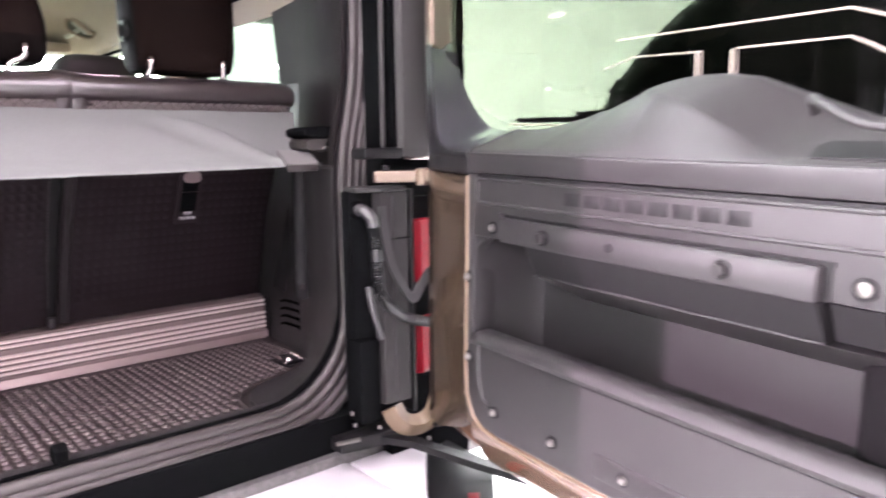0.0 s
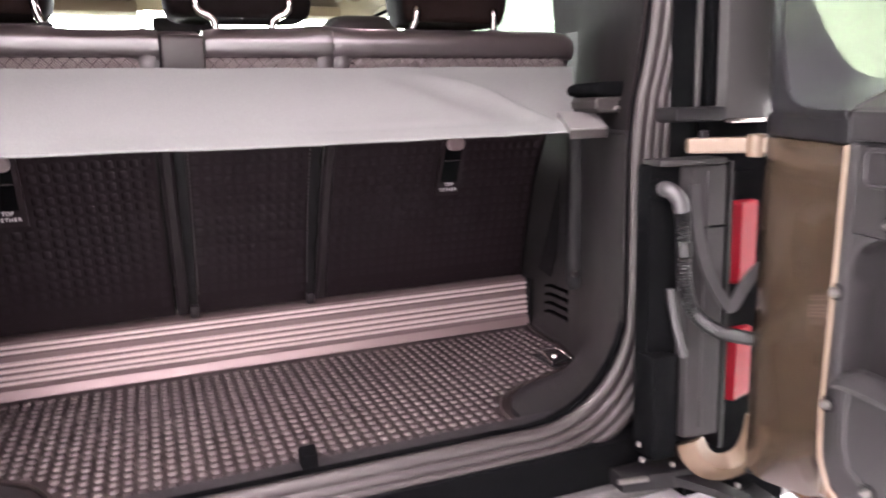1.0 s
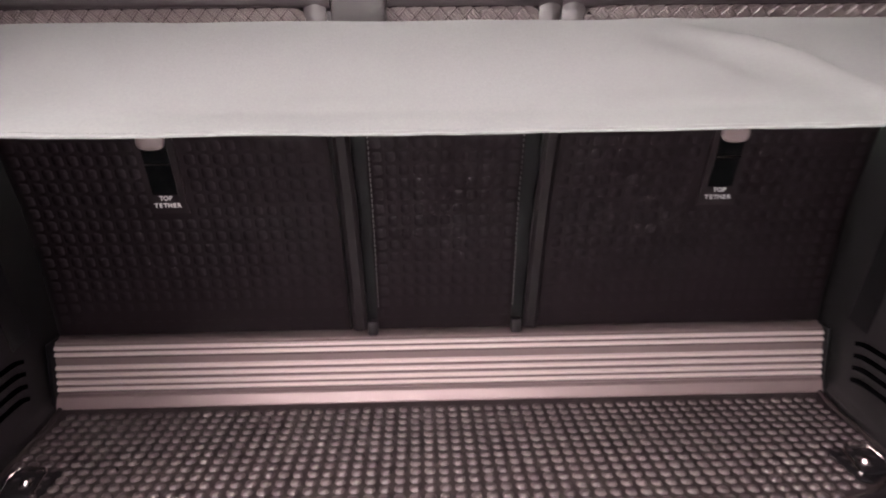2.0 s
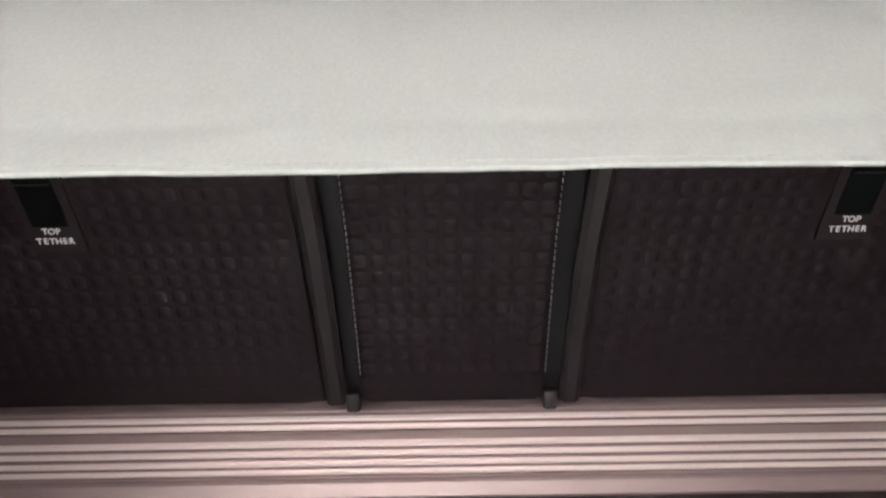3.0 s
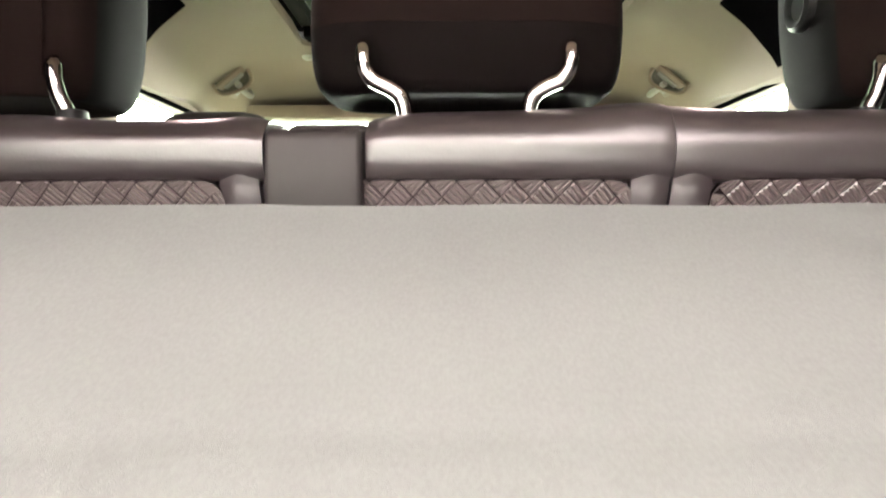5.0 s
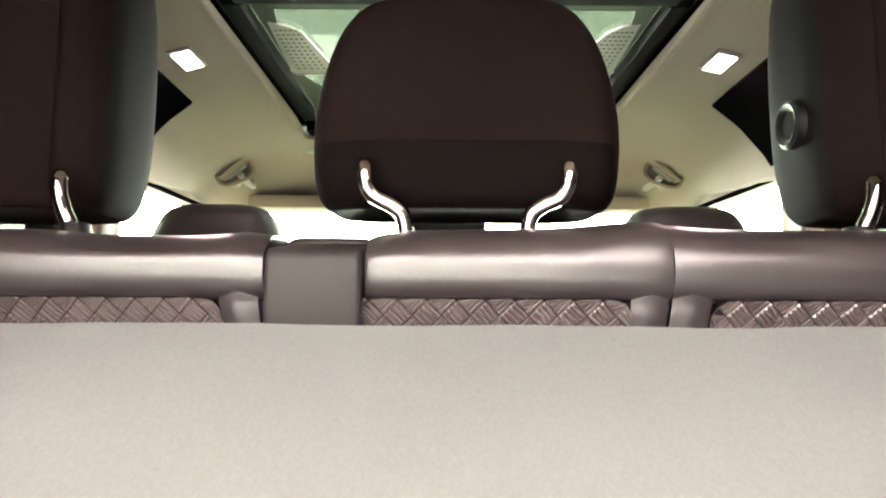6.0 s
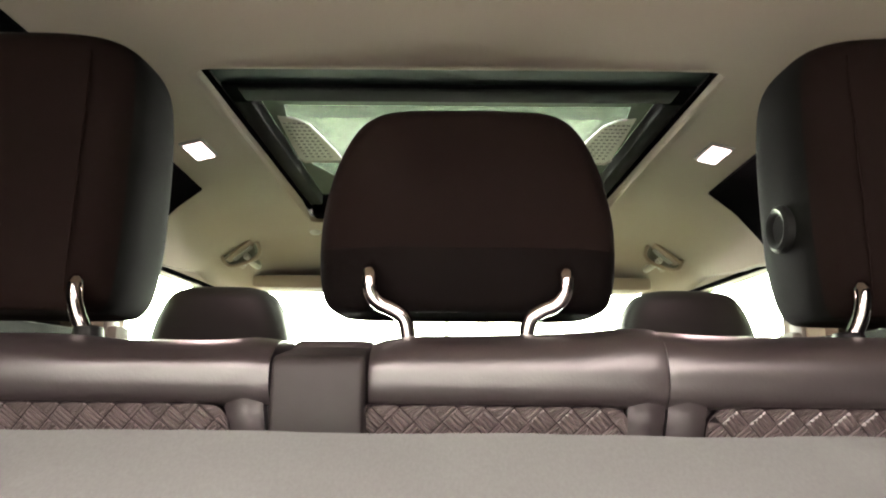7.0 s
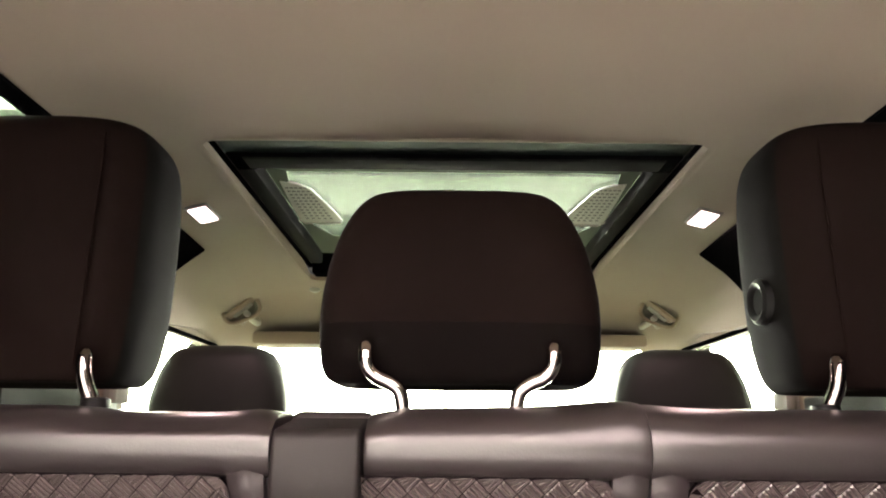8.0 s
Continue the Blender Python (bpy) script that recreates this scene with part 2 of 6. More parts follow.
def sweep(path, section, bm=None, up=(0, 0, 1), closed=False, caps=True, scale=None):
    """A closed section of (side, up) points swept along a path of points."""
    bm = bm or bmesh.new()
    P = [Vector(p) for p in path]
    rows = []
    n = len(P)
    prev = None
    for i, p in enumerate(P):
        t = (P[(i + 1) % n] - P[i - 1]) if closed else (P[min(i + 1, n - 1)] - P[max(i - 1, 0)])
        t.normalize()
        if prev is None:
            u = Vector(up)
            if abs(u.dot(t)) > 0.95:
                u = Vector((0, 1, 0)) if abs(t.y) < 0.9 else Vector((1, 0, 0))
        else:
            u = prev
        s = t.cross(u).normalized()
        u = s.cross(t).normalized()
        prev = u
        k = scale[i] if scale else 1.0
        rows.append([p + s * a * k + u * b * k for a, b in section])
    if closed:
        rows.append(rows[0])
    vv = grid(bm, rows, closed=True)
    if caps and not closed:
        bm.faces.new(vv[0][::-1])
        bm.faces.new(vv[-1])
    if closed:
        bmesh.ops.remove_doubles(bm, verts=bm.verts, dist=1e-6)
    bmesh.ops.recalc_face_normals(bm, faces=bm.faces)
    return bm


def circle(r, n=10):
    return [(r * math.cos(2 * math.pi * i / n), r * math.sin(2 * math.pi * i / n)) for i in range(n)]


def tube(path, r, n=10, bm=None, scale=None):
    return sweep(path, circle(r, n), bm, scale=scale)


def lathe(profile, centre, axis="x", n=24, bm=None):
    """A profile of (radius, along) turned about an axis through the centre."""
    bm = bm or bmesh.new()
    rows = []
    for r, a in profile:
        row = []
        for i in range(n):
            c, s = r * math.cos(2 * math.pi * i / n), r * math.sin(2 * math.pi * i / n)
            o = {"x": (a, c, s), "y": (c, a, s), "z": (c, s, a)}[axis]
            row.append(Vector(centre) + Vector(o))
        rows.append(row)
    vv = grid(bm, rows, closed=True)
    for row in (vv[0], vv[-1]):
        bm.faces.new(row)
    bmesh.ops.recalc_face_normals(bm, faces=bm.faces)
    return bm


def interp(x, xs, ys):
    return float(np.interp(x, xs, ys))


def squircle(cx, cz, hw, hh, n=28, e=4.0):
    out = []
    for i in range(n):
        a = 2 * math.pi * i / n
        c, s = math.cos(a), math.sin(a)
        out.append((cx + hw * math.copysign(abs(c) ** (2 / e), c), cz + hh * math.copysign(abs(s) ** (2 / e), s)))
    return out


def round_rect(y0, y1, z0, z1, r, n=5):
    out = []
    for cy, cz, a0 in ((y1 - r, z1 - r, 0), (y0 + r, z1 - r, 90), (y0 + r, z0 + r, 180), (y1 - r, z0 + r, 270)):
        for k in range(n + 1):
            a = radians(a0 + 90 * k / n)
            out.append((cy + r * math.cos(a), cz + r * math.sin(a)))
    return out


# ---- showroom ----
def showroom():
    bm = bmesh.new()
    grid(bm, [[(-9 + 18 * i / 6, -9 + 20 * j / 6, 0) for i in range(7)] for j in range(7)], flip=True)
    setting("ground", bm, SHOW_FLOOR, "pale polished showroom floor", "floor", False)
    for name, a in (("wall_north", (-9.2, 9.2, 11, 11.2)), ("wall_south", (-9.2, 9.2, -9.2, -9)), ("wall_east", (9, 9.2, -9, 11)), ("wall_west", (-9.2, -9, -9, 11))):
        setting(name, rbox(*a, 0, 4.5), WHITE_WALL, "plain white showroom wall", "wall", False)
    setting("ceiling", rbox(-9.2, 9.2, -9.2, 11.2, 4.5, 4.7), WHITE_WALL, "plain white showroom ceiling", "ceiling", False)
    # added light source, not a known window: it brightens the cabin through the windscreen
    t = thing("front_wall_glow", (0, 10.97, 0.25), "wide glowing band added in the front wall to light the cabin", "window")
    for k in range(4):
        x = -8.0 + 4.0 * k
        part("pane", rbox(x + 0.05, x + 3.95, 10.955, 10.985, 0.30, 3.55), FRONT_WALL_GLOW, t, smooth=False)
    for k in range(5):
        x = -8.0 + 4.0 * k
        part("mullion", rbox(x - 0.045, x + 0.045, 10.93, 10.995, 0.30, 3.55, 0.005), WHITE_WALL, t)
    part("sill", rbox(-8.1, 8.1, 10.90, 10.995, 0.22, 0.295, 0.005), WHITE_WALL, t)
    # assumed panels out of view; the front ones are added to light the cabin
    rear = [(x, y) for x in (-6.5, -3.9, -1.3, 1.3, 3.9, 6.5) for y in (-7.4, -5.2, -3.0)]
    front = [(-2.7, 2.8), (-2.7, 5.0), (2.7, 2.8), (2.7, 5.0), (-4.9, 2.8), (-4.9, 5.0), (-4.9, 7.4), (4.9, 7.4)]
    for places, glowing, lab, grp in ((rear, CEIL_GLOW, "large square ceiling light panel, assumed out of view, in a white frame", "rear showroom lights"), (front, FRONT_GLOW, "unseen square ceiling panel added to brighten the cabin through its windows", "front showroom lights")):
        first = None
        for x, y in places:
            if first is None:
                first = thing("ceiling_light", (x, y, 4.5), lab, "ceiling light", grp)
                part("frame", rbox(x - 0.95, x + 0.95, y - 0.95, y + 0.95, 4.44, 4.5, 0.01), WHITE_WALL, first)
                part("diffuser", rbox(x - 0.9, x + 0.9, y - 0.9, y + 0.9, 4.42, 4.436, 0.004), glowing, first)
            else:
                copy_thing(first, pose(x, y, 4.5))


showroom()


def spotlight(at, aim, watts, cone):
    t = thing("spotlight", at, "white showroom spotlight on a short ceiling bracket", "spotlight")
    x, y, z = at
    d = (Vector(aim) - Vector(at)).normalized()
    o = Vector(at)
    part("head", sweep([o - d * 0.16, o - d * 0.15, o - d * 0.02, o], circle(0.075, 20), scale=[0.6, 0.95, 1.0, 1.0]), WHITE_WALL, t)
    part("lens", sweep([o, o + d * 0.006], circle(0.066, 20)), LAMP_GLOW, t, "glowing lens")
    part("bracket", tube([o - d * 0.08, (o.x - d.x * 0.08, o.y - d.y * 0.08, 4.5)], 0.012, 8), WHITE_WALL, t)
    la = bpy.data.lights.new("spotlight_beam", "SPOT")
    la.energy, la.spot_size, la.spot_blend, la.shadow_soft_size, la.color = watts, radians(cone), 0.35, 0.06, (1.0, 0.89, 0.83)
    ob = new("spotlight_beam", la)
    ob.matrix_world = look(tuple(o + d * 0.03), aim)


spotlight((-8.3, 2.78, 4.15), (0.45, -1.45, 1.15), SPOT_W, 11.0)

# ---- cabin shell ----
SIDE = 0.65


def roof_z(x, y, h=1.768):
    a = abs(x)
    drop = interp(a, [0, 0.40, 0.48, 0.54, 0.60, SIDE], [0, 0.008, 0.028, 0.062, 0.115, 0.185])
    drop = min(drop, interp(y, [0.62, 0.76], [0.185, 0.147]))
    front = interp(y, [-0.7, 0.9, 1.15, 1.42], [0, 0.004, 0.035, 0.125])
    drop *= interp(y, [0.9, 1.42], [1, 0.25])
    return h - drop - front


def roof_rows(h, xs, ys):
    return [[(x, y, roof_z(x, y, h)) for x in xs] for y in ys]


SUN = (0.338, 0.180, 1.02)  # half width, rear edge, front edge of the roof opening


def roof():
    xs = [-SIDE, -0.625, -0.60, -0.57, -0.54, -0.51, -0.48, -0.44, -0.40, -SUN[0], -0.2, -0.1, 0, 0.1, 0.2, SUN[0], 0.40, 0.44, 0.48, 0.51, 0.54, 0.57, 0.60, 0.625, SIDE]
    ys = [-0.56, -0.45, -0.3, -0.15, 0.0, 0.09, SUN[1], 0.29, 0.4, 0.55, 0.7, 0.85, 0.9, SUN[2], 1.08, 1.15, 1.22, 1.29, 1.36, 1.42]
    def open_at(x, y):
        if abs(x) < SUN[0] and SUN[1] < y < SUN[2]:
            return True
        return 0.48 < abs(x) < 0.57 and -0.15 < y < 0.29
    for name, h, m, lab, flip in (("headliner", 1.768, HEADLINER, "pale beige cloth headliner of the cabin roof", False), ("roof_panel", 1.83, BODY_GREY, "painted steel roof panel above the headliner", True)):
        bm = bmesh.new()
        rows = roof_rows(h, xs, ys)
        vv = [[bm.verts.new(p) for p in r] for r in rows]
        for i in range(len(ys) - 1):
            for j in range(len(xs) - 1):
                if open_at((xs[j] + xs[j + 1]) / 2, (ys[i] + ys[i + 1]) / 2):
                    continue
                q = [vv[i][j], vv[i][j + 1], vv[i + 1][j + 1], vv[i + 1][j]]
                bm.faces.new(q if flip else q[::-1])
        ex = bmesh.ops.extrude_face_region(bm, geom=bm.faces[:])
        up = [v for v in ex["geom"] if isinstance(v, bmesh.types.BMVert)]
        bmesh.ops.translate(bm, verts=up, vec=(0, 0, 0.012 if not flip else 0.006))
        bmesh.ops.recalc_face_normals(bm, faces=bm.faces)
        setting(name, bm, m, lab, "ceiling")


roof()


def side_wall(s, name):
    """Cabin side with its window openings; s is 1 on the hinge side of the tailgate, -1 on the other."""
    bm = bmesh.new()
    x0, x1 = sorted((s * SIDE, s * (SIDE + 0.05)))
    for y0, y1, z0, z1 in ((-0.58, 1.42, 0.55, 1.415), (-0.58, -0.11, 1.415, 1.66), (0.60, 0.76, 1.415, 1.66), (1.38, 1.42, 1.415, 1.66), (-0.58, 1.42, 1.615, 1.78)):
        if z0 == 1.415:
            z1 = 1.615
        box(bm, x0, x1, y0, y1, z0, z1)
    setting(name, bm, HEADLINER, "pale cabin side trim round the windows", "wall", False)


side_wall(1, "wall_right")
side_wall(-1, "wall_left")


def window(name, rows, material, lab):
    bm = solid(rows, (0, 0, 0.004))
    ob = setting(name, bm, material, lab, "window", False)
    ob.visible_shadow = False
    return ob


for s in (1, -1):
    for y0, y1, n in ((-0.11, 0.60, "1"), (0.76, 1.38, "2")):
        bm = rbox(s * (SIDE + 0.022), s * (SIDE + 0.027), y0 + 0.002, y1 - 0.002, 1.417, 1.613)
        ob = setting("window_" + n, bm, GLASS_SIDE if n == "1" else GLASS, "green tinted side window pane", "window", False)
        ob.visible_shadow = False
for s in (1, -1):
    setting("window_seal", rbox(*sorted((s * (SIDE - 0.006), s * (SIDE + 0.004))), 0.762, 1.415, 1.611, 1.621, 0.002), MATT_BLACK, "thin black rubber seal above the side window", "trim")
# added strips, placed to fit a dark gap in the camera's view
for s in (1, -1):
    setting("dark_gap_strip", rbox(*sorted((s * 0.632, s * 0.6495)), 0.32, 0.62, 1.36, 1.456, 0.006), TRIM_DARK, "black strip placed to fit the dark gap behind the headrests", "trim")
window("windscreen", [[(-0.66, 1.43, 1.635), (0.66, 1.43, 1.635)], [(-0.7, 1.9, 1.12), (0.7, 1.9, 1.12)]], GLASS, "clear windscreen pane")
setting("bulkhead", rbox(-0.72, 0.72, 1.9, 2.0, 0.5, 1.12), TRIM_DARK, "dark bulkhead below the windscreen", "wall", False)
for s in (1, -1):
    setting("front_pillar", sweep([(s * 0.67, 1.40, 1.65), (s * 0.70, 1.65, 1.40), (s * 0.71, 1.92, 1.10)], [(-0.03, -0.03), (0.03, -0.03), (0.03, 0.03), (-0.03, 0.03)]), HEADLINER, "pale trim on the windscreen pillar", "pillar", False)
    setting("front_side_panel", rbox(*sorted((s * 0.70, s * 0.74)), 1.42, 2.0, 0.5, 1.15), BODY_GREY, "painted side panel ahead of the door", "wall", False)
setting("cabin_floor", rbox(-0.68, 0.68, 0.06, 1.95, 0.50, 0.55), TRIM_DARK, "dark cabin floor ahead of the rear seats", "floor", False)
# out of view; its pale colour is there to reflect light up to the roof
setting("dashboard", prism([(1.42, 0.9), (1.40, 1.20), (1.48, 1.25), (1.82, 1.13), (1.88, 0.9)], -0.64, 0.64, "x", 0.02), HEADLINER, "unseen dashboard, made pale to bounce light onto the headliner", "dashboard")

# ---- load floor ----
FLOOR = 0.80
# half width of the load floor along its length, and of the side trims above it
FOOT = ([0.10, 0.0, -0.06, -0.20, -0.235, -0.267, -0.304, -0.32, -0.335, -0.35, -0.367, -0.414, -0.525], [0.605, 0.600, 0.586, 0.576, 0.566, 0.543, 0.494, 0.450, 0.402, 0.380, 0.358, 0.332, 0.32])
WAIST = ([0.10, 0.0, -0.15, -0.26, -0.34, -0.42, -0.50, -0.525], [0.615, 0.612, 0.590, 0.56, 0.53, 0.498, 0.472, 0.466])


def along(y, table):
    return float(np.interp(-y, [-v for v in table[0]], table[1]))


def trim_x(y, z):
    """Half width between the side trims at a height."""
    k = interp(z, [0.785, 0.80, 0.805, 0.812, 0.826, 0.85, 0.89, 0.98, 1.05], [0, 0.03, 0.30, 0.58, 0.80, 0.92, 0.975, 0.995, 1])
    a, b = along(y, FOOT), along(y, WAIST)
    return a + (b - a) * k


def load_floor():
    setting("cargo_floor", rbox(-SIDE, SIDE, -0.49, 0.06, FLOOR - 0.06, FLOOR - 0.008), MAT_RUBBER, "dark load floor under the rubber mat", "floor", False)
    t = thing("rubber_mat", (0, -0.24, FLOOR - 0.008), "dark grey rubber load mat with rows of raised studs", "mat")
    edge = [(along(y, FOOT) - 0.012, y) for y in (-0.012, -0.06, -0.13, -0.20, -0.235, -0.267, -0.304, -0.32, -0.335, -0.35, -0.367, -0.414, -0.462)]
    out = edge + [(-x, y) for x, y in edge[::-1]]
    part("sheet", prism(out, FLOOR - 0.008, FLOOR - 0.002, "z"), MAT_RUBBER, t, smooth=False)
    def inside(x, y):
        return abs(x) < along(y, FOOT) - 0.021
    bm = bmesh.new()
    px, py = 0.0182, 0.0205
    ring = ((-1, -0.42), (-0.45, -1), (0.45, -1), (1, -0.42), (1, 0.42), (0.45, 1), (-0.45, 1), (-1, 0.42))
    for j in range(21):
        y = -0.0415 - j * py
        for i in range(-32, 32):
            x = (i + 0.5) * px
            if not inside(x, y) or y < -0.452:
                continue
            w, d = 0.0068, 0.0070
            rows = [[bm.verts.new((x + u * w * k, y + v * d * k, FLOOR + z)) for u, v in ring] for k, z in ((1.0, -0.002), (0.80, 0.0008), (0.52, 0.0018))]
            bm.faces.new(rows[-1])
            for lo, hi in zip(rows, rows[1:]):
                for k in range(8):
                    bm.faces.new([lo[k], lo[(k + 1) % 8], hi[(k + 1) % 8], hi[k]])
    tagged(part("studs", bm, STUD_RUBBER, t), kind="stuff")
    for s in (1, -1):
        part("rim", tube(smooth_path([(s * x, y, FLOOR - 0.001) for x, y in edge], 3), 0.0034, 6), MAT_RUBBER, t)


load_floor()


def sill():
    """Plastic sill plate along the rear edge of the load floor, with the latch block in its middle."""
    pr = [(-0.462, 0.792), (-0.466, 0.806), (-0.50, 0.808), (-0.512, 0.80), (-0.515, 0.72), (-0.462, 0.72)]
    setting("sill_plate", prism(pr, -0.48, 0.48, "x"), SILL_PLASTIC, "charcoal plastic sill plate across the tailgate opening", "sill")
    t = thing("latch_cover", (-0.005, -0.484, 0.806), "small black plastic latch block on the sill", "latch")
    part("block", prism([(-0.47, 0.806), (-0.497, 0.806), (-0.497, 0.826), (-0.48, 0.834), (-0.47, 0.828)], -0.015, 0.007, "x", 0.003), MATT_BLACK, t)


sill()


def scuff_strip():
    t = thing("threshold_strip", (0, 0.01, FLOOR - 0.008), "ribbed brushed aluminium strip along the foot of the rear seats", "threshold strip")
    lines = (0.8248, 0.8351, 0.8468, 0.8584, 0.8792, 0.8892)
    face = lambda z: 0.0005 + 0.06 * (z - 0.80)
    # broad foot, ribbed face, bevelled shoulder and flat back ledge
    pts = [(0.06, FLOOR - 0.008), (-0.0085, FLOOR - 0.008), (-0.0085, FLOOR - 0.001), (-0.0035, 0.8135), (-0.001, 0.8155), (0.0025, 0.8170)]
    for z in lines:
        y = face(z)
        pts += [(y + 0.0006, z - 0.0066), (y + 0.0042, z - 0.0046), (y + 0.0042, z - 0.0030)]
    pts += [(0.0072, 0.8925), (0.012, 0.8960), (0.030, 0.9025), (0.036, 0.9080), (0.06, 0.9085)]
    part("profile", prism(pts, -0.592, 0.592, "x"), ALU, t, smooth=False)
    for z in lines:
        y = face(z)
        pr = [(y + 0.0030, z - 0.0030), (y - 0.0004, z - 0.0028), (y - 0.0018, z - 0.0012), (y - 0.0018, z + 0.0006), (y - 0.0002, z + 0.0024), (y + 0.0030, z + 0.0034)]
        part("rib", prism(pr, -0.5918, 0.5918, "x"), ALU_BRIGHT, t, "raised rib in a brighter colour for its highlight")
    part("rib", prism([(0.0105, 0.8948), (0.0098, 0.8962), (0.0112, 0.8978), (0.0160, 0.8990), (0.0160, 0.8962)], -0.5918, 0.5918, "x"), ALU, t, "dull upper rib")
    for s in (1, -1):
        part("end_cap", rbox(*sorted((s * 0.5925, s * 0.599)), -0.006, 0.06, FLOOR - 0.006, FLOOR + 0.10, 0.002), TRIM_DARK, t, "black plastic end cap")


scuff_strip()

# ---- side trims of the load space ----


def side_trim(s, name):
    ys = [0.10, 0.03, -0.05, -0.12, -0.18, -0.21, -0.235, -0.252, -0.267, -0.285, -0.304, -0.32, -0.335, -0.35, -0.367, -0.39, -0.414, -0.44, -0.47, -0.50, -0.525]
    zs = [0.785, 0.80, 0.8025, 0.805, 0.8085, 0.812, 0.818, 0.826, 0.837, 0.85, 0.87, 0.89, 0.93, 0.98, 1.05, 1.12, 1.19, 1.225, 1.228, 1.232]
    rows = []
    for z in zs:
        row = []
        for y in ys:
            x = trim_x(y, z)
            if z > 1.227:
                x -= 0.004
            row.append((s * x, y, z))
        rows.append(row)
    bm = solid(rows, (s * 0.012, 0, 0))
    ob = tagged(part(name, bm, TRIM), "charcoal plastic side trim of the load space, flaring at the floor", "wall", "", "structure")
    # upper trim: from the ledge to the roof, round the rear pillar
    ys2 = [-0.06, -0.12, -0.2, -0.3, -0.4, -0.46, -0.50, -0.525]
    rows = []
    for z in (1.232, 1.27, 1.31, 1.36, 1.42, 1.5, 1.58, 1.66, 1.72, 1.78):
        row = []
        for y in ys2:
            top = interp(z, [1.232, 1.28, 1.34, 1.42, 1.78], [0, 0.006, 0.020, 0.028, 0.035])
            lean = interp(z, [1.232, 1.42, 1.62, 1.78], [0, 0.03, 0.06, 0.07])
            y2 = y + (lean if y > -0.1 else 0)
            x = np.interp(-y, [0.06, 0.12, 0.3, 0.42, 0.5, 0.525], [0.645, 0.635, 0.565, 0.505, 0.472, 0.466]) + top * interp(-y, [0.06, 0.5], [0, 1])
            row.append((s * x, y2, z))
        rows.append(row)
    setting(name.replace("load_trim", "pillar_trim"), solid(rows, (s * 0.012, 0, 0)), PILLAR_TRIM, "charcoal plastic trim on the rear pillar", "pillar")
    # ledge between lower and upper trims
    pl = [(0.04, 0.63), (-0.12, 0.605), (-0.26, 0.568), (-0.34, 0.536), (-0.42, 0.504), (-0.50, 0.478), (-0.525, 0.472)]
    pts = [(s * x, y) for y, x in pl] + [(s * 0.648, -0.525), (s * 0.648, 0.04)]
    setting(name.replace("load_trim", "ledge"), prism(pts, 1.216, 1.236, "z"), TRIM, "charcoal plastic ledge along the load space side", "ledge", False)


def trim_details(s):
    t = thing("trim_vent", (s * 0.585, -0.13, 0.845), "dark slotted vent in the load space side trim", "vent", "trim vents")
    for k in range(4):
        z = 0.847 + k * 0.0185
        at = lambda y, dz, o: (s * (trim_x(y, z + dz) - o), y, z + dz)
        p = smooth_path([at(-0.068, -0.006, 0.0), at(-0.095, 0.0, 0.0), at(-0.145, 0.004, 0.0), at(-0.190, 0.009, 0.0)], 4)
        part("slot", sweep(p, [(-0.0045, -0.003), (0.0045, -0.003), (0.0045, 0.003), (-0.0045, 0.003)]), MATT_BLACK, t)
        p = smooth_path([at(-0.070, -0.0115, 0.001), at(-0.095, -0.0055, 0.0015), at(-0.145, -0.0015, 0.0015), at(-0.188, 0.0035, 0.001)], 4)
        part("slat", sweep(p, [(-0.0035, -0.002), (0.0035, -0.002), (0.0035, 0.002), (-0.0035, 0.002)]), TRIM, t)
    t = thing("trim_post", (s * 0.56, -0.255, 0.93), "rounded charcoal post on the load space side trim", "post", "trim posts")
    sec = [(a * 1.0, b * 0.8) for a, b in circle(0.024, 14)]
    part("post", sweep([(s * 0.563, -0.252, 1.216), (s * 0.561, -0.252, 1.10), (s * 0.557, -0.254, 1.0), (s * 0.555, -0.256, 0.955), (s * 0.560, -0.256, 0.945)], sec), TRIM_DARK, t)
    part("button", lathe([(0.003, -0.004), (0.006, -0.003), (0.006, 0.004)], (s * 0.540, -0.276, 0.968), "y", 10), BOX_GREY, t)
    t = thing("seat_belt", (s * 0.585, -0.10, 0.93), "dark seat belt webbing hanging beside the seat", "seat belt", "seat belts")
    p = smooth_path([(s * 0.606, -0.17, 1.20), (s * 0.592, -0.15, 1.10), (s * 0.588, -0.115, 1.0), (s * 0.587, -0.085, 0.93)], 5)
    part("webbing", sweep(p, [(-0.018, -0.001), (0.018, -0.001), (0.018, 0.001), (-0.018, 0.001)], up=(s, 0.3, 0)), TRIM_DARK, t)


for s in (1, -1):
    setting("quarter_trim", rbox(*sorted((s * 0.634, s * 0.6485)), -0.20, 0.30, 0.90, 1.413, 0.003), TRIM, "charcoal plastic trim beside the rear seat", "wall")
trim_details(1)
trim_details(-1)
side_trim(1, "load_trim_right")
side_trim(-1, "load_trim_left")

